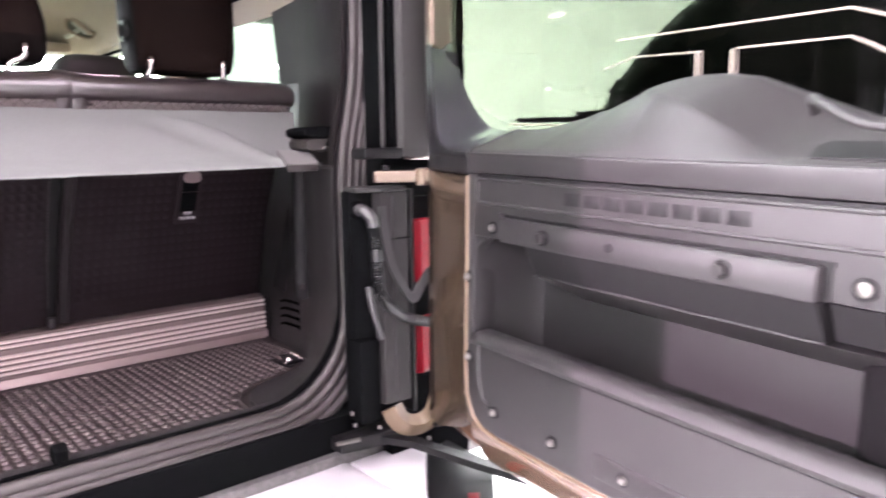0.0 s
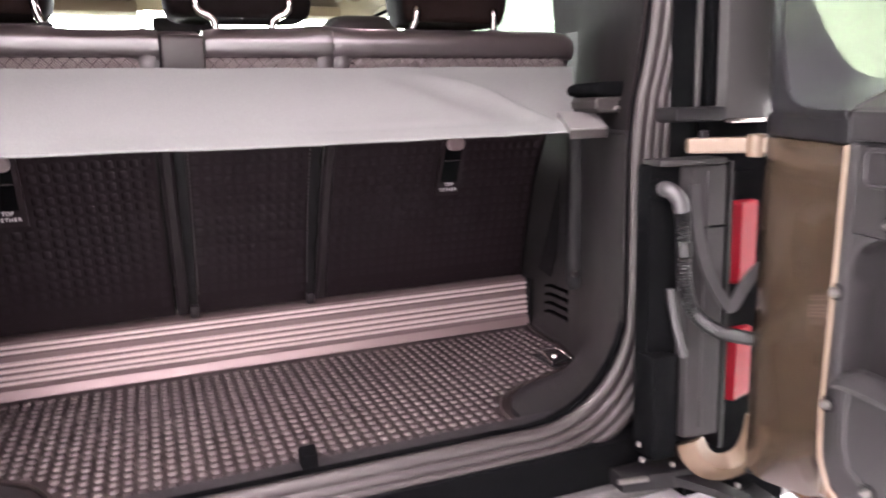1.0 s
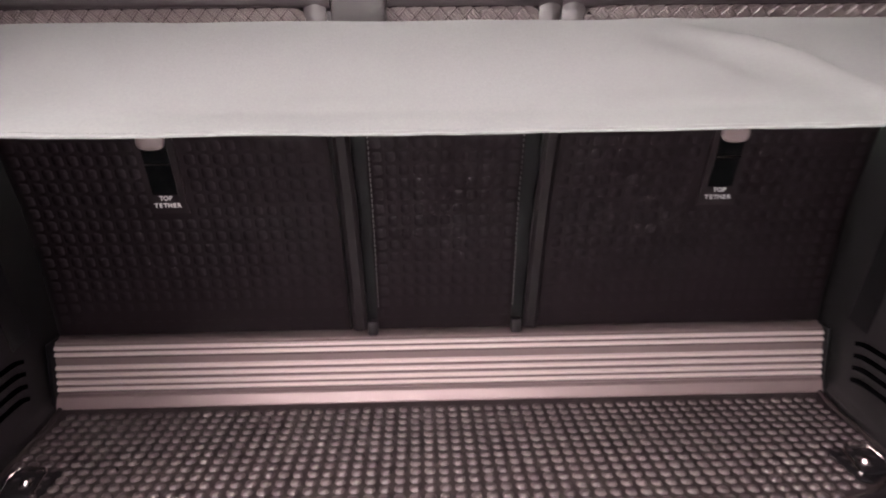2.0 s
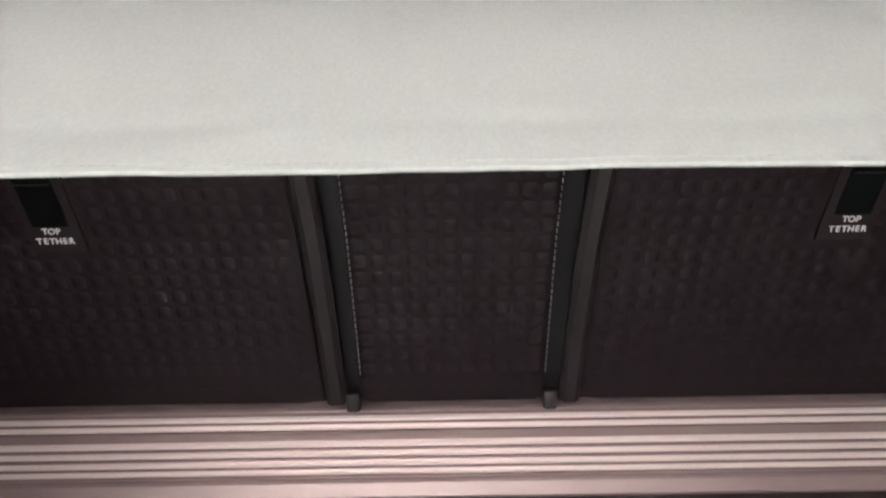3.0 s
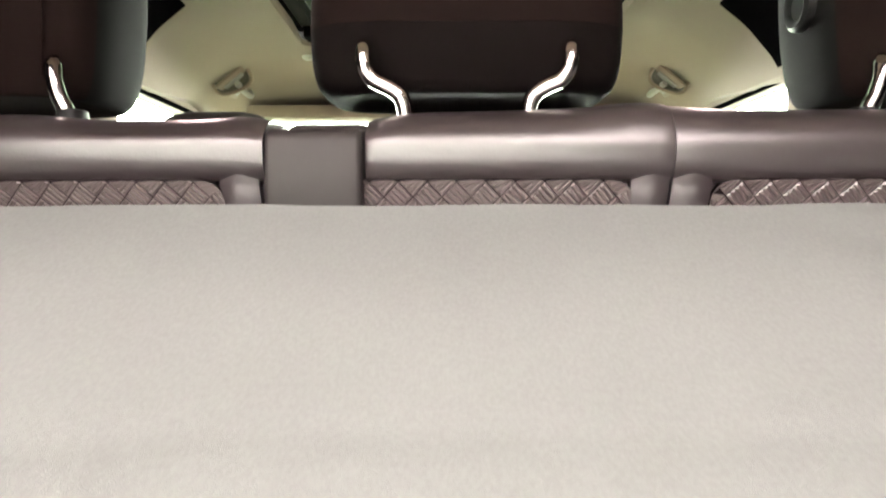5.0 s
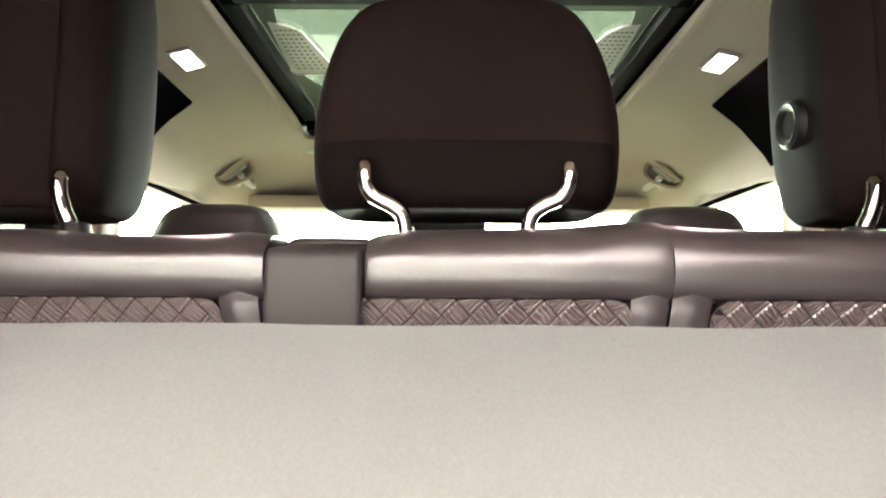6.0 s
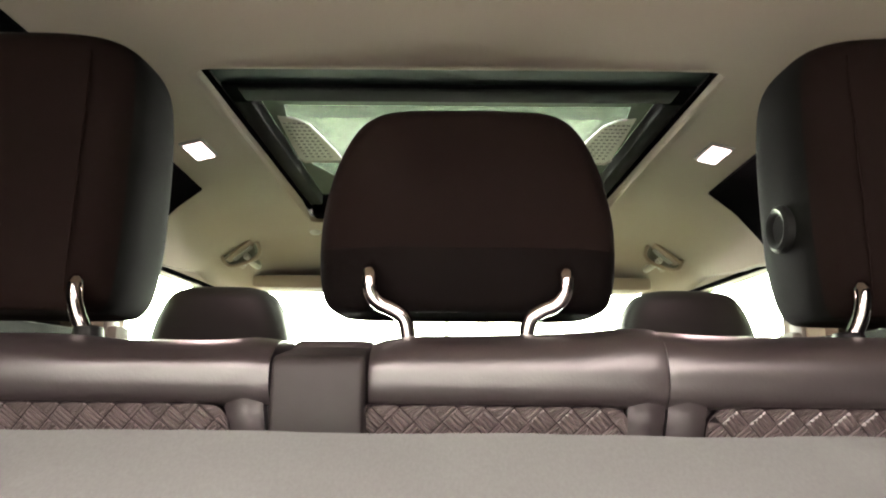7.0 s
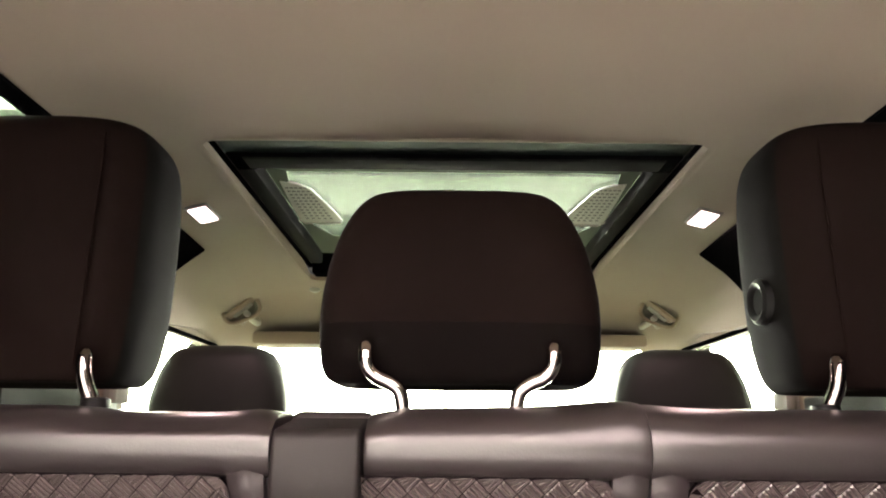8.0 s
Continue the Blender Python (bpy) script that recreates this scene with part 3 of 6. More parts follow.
# ---- opening frame and weather seal ----


def seal_path(s, x_in=0.478, z_low=0.808, off=0.0):
    pts = []
    def X(z):
        return x_in + interp(z, [1.20, 1.27, 1.34, 1.42, 1.7], [0, 0.006, 0.024, 0.034, 0.044]) + off
    for z in (1.66, 1.55, 1.45, 1.40, 1.36, 1.32, 1.28, 1.24, 1.2, 1.12, 1.05, 0.99):
        pts.append((s * X(z), -0.535 - off * 0.1, z))
    r = 0.165
    cx, cz = x_in + off - r, z_low - off + r
    for k in range(1, 9):
        a = math.pi / 2 * k / 8
        pts.append((s * (cx + r * math.cos(a)), -0.535 - 0.0 * k, cz - r * math.sin(a)))
    pts.append((s * 0.2, -0.535, z_low - off))
    return pts


def seal_loop(off):
    right = seal_path(1, off=off)
    left = seal_path(-1, off=off)[::-1]
    low = [(x, -0.535, right[-1][2]) for x in (0.1, 0.0, -0.1)]
    top_z = 1.705 + off
    top = [(-0.50 - off, -0.535, 1.69), (-0.47, -0.535, top_z), (-0.3, -0.535, top_z), (0, -0.535, top_z), (0.3, -0.535, top_z), (0.47, -0.535, top_z), (0.50 + off, -0.535, 1.69)]
    return right + low + left + top


def opening_seal():
    t = thing("weather_seal", (0, -0.535, 0.8), "double-ridged black rubber weather seal round the tailgate opening", "weather seal")
    for off, r, sq in ((0.0, 0.0098, 0.9), (0.0150, 0.0094, 1.0), (0.0295, 0.0090, 1.0), (0.0435, 0.0085, 0.9)):
        sec = [(a * 1.05, b * sq) for a, b in circle(r, 10)]
        part("bead", sweep(seal_loop(off), sec, up=(0, 1, 0), closed=True), RUBBER, t)
    bm = bmesh.new()
    a, b = seal_loop(-0.010), seal_loop(0.053)
    vv = [[bm.verts.new((p[0], -0.528, p[2])) for p in r] for r in (a, b)]
    n = len(a)
    for i in range(n):
        bm.faces.new([vv[0][i], vv[0][(i + 1) % n], vv[1][(i + 1) % n], vv[1][i]])
    ex = bmesh.ops.extrude_face_region(bm, geom=bm.faces[:])
    bmesh.ops.translate(bm, verts=[v for v in ex["geom"] if isinstance(v, bmesh.types.BMVert)], vec=(0, 0.012, 0))
    bmesh.ops.recalc_face_normals(bm, faces=bm.faces)
    part("flange", bm, MATT_BLACK, t, smooth=False)


opening_seal()

# ---- rear seats ----
BACK = [(0.003, 0.908), (-0.004, 0.94), (-0.030, 1.03), (-0.056, 1.113), (-0.098, 1.20), (-0.140, 1.275), (-0.184, 1.354), (-0.1865, 1.362)]


def back_y(z):
    return interp(z, [p[1] for p in BACK], [p[0] for p in BACK])


def ribbed_band(bm, x0, x1, z0, z1):
    """Close rows of lozenges, each of slanting ribs that turn from row to row like a basket weave."""
    nx = int(round((x1 - x0) / 0.0188))
    p = (x1 - x0) / nx
    h = p * 0.5
    for j in range(int((z1 - z0) / (p * 0.5)) + 2):
        z = z1 - 0.001 - j * p * 0.5
        for i in range(nx + (j % 2)):
            x = x0 + (i + 0.5 - 0.5 * (j % 2)) * p
            def P(u, v, up):
                if j % 2:
                    u, v = -v, -u
                xx = min(max(x + (u + v) * h * 0.5, x0), x1)
                c = max(0.0, 1.0 - min(xx - x0, x1 - xx) / 0.014)
                zz = min(max(z + (v - u) * h * 0.5, z0), z1 - 0.012 * (1 - math.sqrt(max(0.0, 1 - c * c))))
                return (xx, back_y(zz) - up, zz)
            lift = 0.0014
            for k in (-0.72, -0.24, 0.24, 0.72):
                q = [bm.verts.new(P(k + d, e, 0.0)) for d, e in ((-0.23, -0.97), (0.23, -0.97), (0.23, 0.97), (-0.23, 0.97))]
                r = [bm.verts.new(P(k + d, e, lift)) for d, e in ((-0.09, -0.72), (0.09, -0.72), (0.09, 0.72), (-0.09, 0.72))]
                bm.faces.new(r)
                for m in range(4):
                    bm.faces.new([q[m], q[(m + 1) % 4], r[(m + 1) % 4], r[m]])


def quilt(bm, a0, b0, a1, b1, z0, z1, pitch=0.0182, lift=0.0007):
    """Rows of small raised pads between two slanting sides of a seat back."""
    x0, x1 = (a0 + a1) / 2, (b0 + b1) / 2
    z1 = 1.300
    nx, nz = int((x1 - x0) / pitch), int((z1 - z0) / pitch)
    for j in range(nz):
        for i in range(nx):
            z = z0 + (j + 0.5) * (z1 - z0) / nz
            u = (z - 0.914) / 0.4445
            l, r = a0 + (a1 - a0) * u, b0 + (b1 - b0) * u
            x = l + (i + 0.5) * (r - l) / nx
            if abs(abs(x) - 0.379) < 0.030 and 1.095 < z < 1.235:
                continue
            a = 0.0070
            def P(dx, dz, up):
                zz = z + dz
                return (x + dx, back_y(zz) - up, zz - up * 0.4)
            ring = ((-1, -0.62), (-0.62, -1), (0.62, -1), (1, -0.62), (1, 0.62), (0.62, 1), (-0.62, 1), (-1, 0.62))
            up = lift * interp(z, [0.95, 1.03], [0.15, 1.0])
            base = [bm.verts.new(P(a * c, a * d, 0.0)) for c, d in ring]
            top = [bm.verts.new(P(a * c * 0.74, a * d * 0.74, up)) for c, d in ring]
            crown = bm.verts.new(P(0, 0, up * 1.15))
            for k in range(8):
                bm.faces.new([top[k], top[(k + 1) % 8], crown])
            for k in range(8):
                bm.faces.new([base[k], base[(k + 1) % 8], top[(k + 1) % 8], top[k]])


def bolster(x0, x1, crest, end0=0.9, end1=0.9):
    """Rounded leather roll along the top of a seat back."""
    n = 44
    rows = []
    for i in range(n + 1):
        x = x0 + (x1 - x0) * i / n
        e = min(i, n - i) / n
        k = math.sqrt(max(0.0, 1 - (1 - e * n / 6) ** 2)) if e < 6 / n else 1.0
        e0 = end0 if i < n / 2 else end1
        k = e0 + (1 - e0) * k
        h = sum(interp(x + d, *crest) for d in (-0.016, -0.012, -0.008, -0.004, 0, 0.004, 0.008, 0.012, 0.016)) / 9
        cy, cz = -0.115, 1.340
        key = [(-0.178, 1.3560), (-0.1880, 1.3572), (-0.1950, 1.3630), (-0.1992, 1.3735), (-0.1985, 1.3850), (-0.1915, h - 0.0105), (-0.174, h - 0.0015), (-0.145, h + 0.0015), (-0.105, h), (-0.075, h - 0.007), (-0.052, h - 0.028)]
        prof = [(p.y, p.z) for p in smooth_path([(0, y, z) for y, z in key], 3)] + [(-0.047, 1.33), (-0.115, 1.325), (-0.172, 1.343)]
        rows.append([(x, cy + (y - cy) * k, cz + (z - cz) * k) for y, z in prof])
    bm = bmesh.new()
    vv = grid(bm, rows, closed=True)
    bm.faces.new(vv[0])
    bm.faces.new(vv[-1])
    bmesh.ops.recalc_face_normals(bm, faces=bm.faces)
    return bm


def seat(x0, x1, lab, pads, ends, roll, crest, flanks, panel_top=1.3585):
    cx = (x0 + x1) / 2
    t = thing("passenger_seat", (cx, 0.05, 0.55), lab, "car seat", "rear seats")
    front = [(0.12, 0.90), (0.06, 1.15), (-0.03, 1.33)]
    core = [(y + 0.010, z) for y, z in BACK] + [(-0.12, 1.352)] + front[::-1]
    part("back_core", prism(core, x0 + 0.003, x1 - 0.003, "x", 0.004), TRIM_DARK, t)
    part("cushion", rbox(x0 + 0.004, x1 - 0.004, 0.08, 0.58, 0.84, 1.0, 0.04, 4), LEATHER, t)
    part("base", rbox(x0 + 0.02, x1 - 0.02, 0.1, 0.5, 0.55, 0.84, 0.01), TRIM_DARK, t)
    part("bolster", bolster(*roll, crest, ends[0], ends[1]), LEATHER, t, "black leather top roll")
    for a, b, a2, b2 in pads:
        # hard back board with rounded upper corners, slightly wider at the top
        rows = []
        for k in range(25):
            z = 0.914 + (panel_top - 0.914) * k / 24
            u = (z - 0.914) / (panel_top - 0.914)
            l, r = a + (a2 - a) * u, b + (b2 - b) * u
            c = max(0.0, (z - (panel_top - 0.012)) / 0.012)
            ins = 0.012 * (1 - math.sqrt(max(0.0, 1 - c * c)))
            m = 18
            row = []
            for i in range(m + 1):
                x = l + ins + (r - l - 2 * ins) * i / m
                edge = min(i, m - i) / m * (r - l)
                up = 0.005 * min(1, edge / 0.01)
                row.append((x, back_y(z) - up, z))
            rows.append(row)
        bm = solid(rows, (0, 0.012, 0.0))
        board = part("back_board", bm, SEAT_BOARD, t, "dark board with embossed squares")
        q = bmesh.new()
        quilt(q, a + 0.004, b - 0.004, a2 + 0.004, b2 - 0.004, 0.93, panel_top - 0.003)
        bmesh.ops.translate(q, verts=q.verts, vec=(0, -0.005, 0))
        tagged(part("embossing", q, EMBOSS, board), kind="stuff")
        q = bmesh.new()
        ribbed_band(q, a2 + 0.003, b2 - 0.003, 1.312, panel_top - 0.001)
        bmesh.ops.translate(q, verts=q.verts, vec=(0, -0.0052, 0))
        tagged(part("quilted_band", q, BAND, board, "shiny ribbed lozenge band", smooth=False), kind="stuff")
    for fa, fb in flanks:
        rows = [[(fa + (fb - fa) * i / 6, back_y(z) - 0.004 - 0.003 * math.sin(math.pi * i / 6), z) for i in range(7)] for z in np.linspace(1.29, 1.3615, 10)]
        part("flank", solid(rows, (0, 0.010, 0)), LEATHER, t, "smooth leather side piece")
    return t


def edge_strip(t, xa, xb, w=0.020):
    """Rounded seam strip from the foot (xa) to the crease (xb)."""
    path = [(xa + (xb - xa) * (z - 0.915) / (1.352 - 0.915), back_y(z) - 0.003, z) for z in np.linspace(0.915, 1.305, 20)]
    part("edge_strip", sweep(path, [(-w / 2, -0.004), (-w / 2, 0.004), (-w / 4, 0.009), (w / 4, 0.009), (w / 2, 0.004), (w / 2, -0.004)], up=(0, -1, 0)), SEAT_EDGE, t)


left_seat = seat(-0.590, -0.136, "black leather rear seat, backrest up, dark quilted back board", [(-0.575, -0.142, -0.575, -0.158)], (0.9, 0.975), (-0.589, -0.1325), ([-0.59, -0.295, -0.275, -0.255, -0.18, -0.155, -0.14, -0.132], [1.405, 1.4045, 1.403, 1.4005, 1.4005, 1.403, 1.4055, 1.400]), [(-0.1625, -0.137)])
mid_seat = seat(-0.134, 0.1325, "narrow black leather middle rear seat with dark quilted back board", [(-0.101, 0.100, -0.106, 0.111)], (0.96, 0.985), (-0.0665, 0.1333), ([-0.07, -0.04, 0.0, 0.07, 0.11, 0.125, 0.134], [1.401, 1.405, 1.4055, 1.4075, 1.4115, 1.4125, 1.411]), [(0.1075, 0.1325)])
right_seat = seat(0.1345, 0.590, "black leather rear seat beside the tailgate hinge, dark quilted back board", [(0.140, 0.575, 0.158, 0.575)], (0.985, 0.9), (0.1340, 0.589), ([0.134, 0.15, 0.18, 0.59], [1.411, 1.4085, 1.4065, 1.407]), [(0.1345, 0.1605)])
edge_strip(left_seat, -0.1265, -0.139, 0.022)
edge_strip(right_seat, 0.129, 0.1455, 0.022)

for s in (1, -1):
    bm = bmesh.new()
    for z in np.arange(0.95, 1.30, 0.0075):
        x = s * (0.0975 + 0.0035 * (z - 0.914) / 0.445 + (0.004 if s > 0 else 0.001))
        box(bm, x - 0.0007, x + 0.0007, back_y(z) - 0.0062, back_y(z) - 0.0045, z, z + 0.0045)
    tagged(part("stitching", bm, STITCH, mid_seat, "pale thread stitches", smooth=False), kind="stuff")

# filler fitted to the camera's view; it hides a bright gap above the housing
part("gap_filler", rbox(-0.1335, -0.0670, -0.128, -0.045, 1.32, 1.4040, 0.008, 3), LEATHER, mid_seat, "leather block added behind the belt housing to close a gap")

for fx in (-0.108, 0.108):
    part("hinge_foot", rbox(fx - 0.008, fx + 0.008, -0.014, 0.004, 0.905, 0.928, 0.004), SEAT_EDGE, mid_seat)


def belt_box():
    t = thing("belt_housing", (-0.102, -0.19, 1.352), "matte dark grey plastic belt housing box between seat backs", "belt housing")
    part("cover", prism([(-0.182, 1.30), (-0.2040, 1.340), (-0.2035, 1.3825), (-0.2015, 1.3870), (-0.1970, 1.3900), (-0.190, 1.3910), (-0.13, 1.3985), (-0.12, 1.30)], -0.1305, -0.0680, "x", 0.004, 3), BOX_GREY, t)
    part("belt_slot", rbox(-0.120, -0.081, -0.160, -0.150, 1.386, 1.3919), TRIM_DARK, t)


belt_box()


def tether(x, group_first=[]):
    """Recess with a loop and its printed words on the seat back."""
    if group_first:
        return copy_thing(group_first[0], pose(x, -0.075, 1.13))
    t = thing("tether_anchor", (x, -0.075, 1.13), "black child seat tether recess with printed words", "tether anchor", "tether anchors")
    path = lambda z: back_y(z) - 0.0072
    rows = [[(x + dx, path(z) - 0.0015, z) for dx in (-0.026, 0, 0.026)] for z in np.linspace(1.104, 1.232, 8)]
    part("plate", solid(rows, (0, 0.006, 0)), SEAT_PLATE, t)
    rows = [[(x + dx, path(z) - 0.0025, z) for dx in (-0.0170, 0, 0.0170)] for z in np.linspace(1.1315, 1.205, 8)]
    part("recess", solid(rows, (0, 0.004, 0)), MATT_BLACK, t)
    part("hook_bar", tube([(x - 0.016, path(1.174) - 0.004, 1.174), (x + 0.016, path(1.174) - 0.004, 1.174)], 0.0014, 8), CHROME, t, "bright metal bar")
    part("cap", prism(squircle(x, 1.2060, 0.0185, 0.0120, 20, 2.8), path(1.21) - 0.0085, path(1.21) + 0.001, "y", 0.004, 3), TETHER_CAP, t, "rosy grey rounded cap")
    for text, z, size in (("TOP", 1.1240, 0.0088), ("TETHER", 1.1135, 0.0088)):
        for k, ch in enumerate(text):
            cu = bpy.data.curves.new("letter", "FONT")
            cu.body, cu.size, cu.align_x, cu.extrude = ch, size, "CENTER", 0.0004
            cu.offset = 0.0001
            cu.materials.append(LABEL_WHITE)
            tmp = bpy.data.objects.new("letter", cu)
            scene.collection.objects.link(tmp)
            me = bpy.data.meshes.new_from_object(tmp.evaluated_get(bpy.context.evaluated_depsgraph_get()))
            bpy.data.objects.remove(tmp)
            if not me.materials:
                me.materials.append(LABEL_WHITE)
            ob = new("letter", me)
            ob.parent = t
            ob.rotation_euler = (radians(107), 0, 0)
            ob.location = ((k - (len(text) - 1) / 2) * size * 0.70, path(z) - 0.0052 + 0.075, z - 1.13)
    group_first.append(t)
    return t


tether(-0.376)
tether(0.379)


def head_form(slices, n=64, e=4.4):
    """A padded headrest lofted from level slices of (height, half width, back, front)."""
    fine = smooth_path(slices, 4)
    rows = []
    for z, hw, ya, yb in fine:
        rows.append([(x, y, z) for x, y in squircle(0, (ya + yb) / 2, max(hw, 0.004), (yb - ya) / 2, n, e)])
    return rows


def head_mesh(rows, x, columns=None, caps=True):
    """The lofted skin, or the strip of it over some of its columns."""
    bm = bmesh.new()
    n = len(rows[0])
    vv = [[bm.verts.new((p[0] + x, p[1], p[2])) for p in r] for r in rows]
    for i in range(len(rows) - 1):
        for j in (range(n) if columns is None else columns):
            k = (j + 1) % n
            bm.faces.new([vv[i][j % n], vv[i][k], vv[i + 1][k], vv[i + 1][j % n]])
    if caps:
        bm.faces.new(vv[0][::-1])
        bm.faces.new(vv[-1])
    bmesh.ops.delete(bm, geom=[v for v in bm.verts if not v.link_faces], context="VERTS")
    bmesh.ops.recalc_face_normals(bm, faces=bm.faces)
    return bm


def headrest_middle():
    t = thing("headrest", (0.002, -0.10, 1.40), "wide dark brown cloth middle headrest raised on bent chrome rods", "headrest", "rear headrests")
    low = [(1.4300, 0.080, -0.112, -0.035), (1.4262, 0.099, -0.122, -0.025), (1.4285, 0.1085, -0.128, -0.018), (1.436, 0.1155, -0.134, -0.010), (1.452, 0.1190, -0.1395, -0.006), (1.474, 0.1200, -0.1435, -0.003)]
    high = [(1.474, 0.1200, -0.1440, -0.003), (1.500, 0.1185, -0.1465, 0.0), (1.530, 0.1130, -0.144, 0.0), (1.553, 0.1065, -0.139, 0.0), (1.573, 0.0975, -0.132, -0.004), (1.5872, 0.0865, -0.124, -0.010), (1.5942, 0.0735, -0.114, -0.02), (1.5966, 0.055, -0.10, -0.035)]
    part("pad", head_mesh(head_form(high), 0.002), HEAD_CLOTH, t)
    part("lower_pad", head_mesh(head_form(low), 0.002), LOWER_CLOTH, t, "lower part, coloured near black for its shade")
    for s in (1, -1):
        p = smooth_path([(0.001 + s * 0.0730, -0.130, 1.4580), (0.001 + s * 0.0730, -0.1485, 1.4535), (0.001 + s * 0.0728, -0.1525, 1.4440), (0.001 + s * 0.0708, -0.1520, 1.4365), (0.001 + s * 0.0650, -0.1505, 1.4302), (0.001 + s * 0.0540, -0.1485, 1.4252), (0.001 + s * 0.0462, -0.147, 1.4180), (0.001 + s * 0.0435, -0.1455, 1.4040), (0.001 + s * 0.0432, -0.144, 1.385)], 6)
        part("rod", tube(p, 0.0058, 14), CHROME, t, "bent chrome rod")


headrest_middle()


def headrest_side(x, s):
    t = thing("headrest", (x, -0.08, 1.40), "tall dark brown cloth outer headrest on chrome rods", "headrest", "rear headrests")
    sl = [(1.4300, 0.0770, -0.11, -0.02), (1.4255, 0.0930, -0.122, -0.005), (1.4300, 0.1010, -0.127, 0.002), (1.440, 0.1060, -0.131, 0.008), (1.46, 0.1100, -0.136, 0.014), (1.49, 0.1125, -0.138, 0.018), (1.53, 0.1133, -0.138, 0.02), (1.58, 0.1133, -0.136, 0.02), (1.62, 0.1111, -0.132, 0.016), (1.642, 0.1056, -0.126, 0.010), (1.656, 0.0946, -0.116, 0.0), (1.6645, 0.0770, -0.10, -0.012), (1.6680, 0.0495, -0.08, -0.03)]
    rows = head_form([(z + 0.003 * (z > 1.55), hw, ya, yb) for z, hw, ya, yb in sl], 72, 3.3)
    n = len(rows[0])
    sides = [j for j in range(n) if abs(math.cos(2 * math.pi * (j + 0.5) / n)) > 0.89]
    part("pad", head_mesh(rows, x, [j for j in range(n) if j not in sides]), HEAD_CLOTH, t)
    for k in (1, -1):
        strip = [j for j in sides if k * math.cos(2 * math.pi * (j + 0.5) / n) > 0]
        part("side_panel", head_mesh(rows, x, strip, False), SIDE_CLOTH, t, "dark grey-green side panel")
        q = [(x + k * hw * 0.70, ya + 0.0036, z) for z, hw, ya, yb in smooth_path(sl[3:10], 3)]
        part("piping", tube(q, 0.0011, 6), HEAD_CLOTH, t)
        o = k * (0.0885 if k * x < 0 else 0.061)
        d = -0.013 * math.copysign(1, x) if k * x < 0 else 0.0
        p = smooth_path([(x + o, -0.1335, 1.4515), (x + o, -0.1375, 1.4465), (x + o + d * 0.12, -0.1400, 1.434), (x + o + d * 0.38, -0.1390, 1.421), (x + o + d * 0.75, -0.1375, 1.409), (x + o + d * 1.1, -0.1355, 1.385)], 6)
        part("rod", tube(p, 0.0062, 14, scale=[min(1.0, 0.35 + 0.09 * i) for i in range(len(p))]), DARK_CHROME, t, "chrome rod, its dark reflection put into the colour")
        part("guide", lathe([(0.0075, 0.004), (0.0105, 0.003), (0.0125, -0.012), (0.0125, -0.022)], (x + o + d * 0.98, -0.1365, 1.4085), "z", 14), TRIM_DARK, t, "black rod guide")
    if s:
        bx = x - 0.1128
        part("knob", lathe([(0.0005, -0.0035), (0.0120, -0.0035), (0.0140, -0.0060), (0.0175, -0.0075), (0.0205, -0.0050), (0.0212, 0.004)], (bx, -0.0690, 1.5055), "x", 28), KNOB_GREY, t, "round black adjuster knob")
        part("knob_face", lathe([(0.0005, -0.0042), (0.0112, -0.0040), (0.0118, -0.0030)], (bx, -0.0690, 1.5055), "x", 24), SIDE_CLOTH, t, "dark grey-green knob face")


headrest_side(0.389, 1)
headrest_side(-0.386, 0)


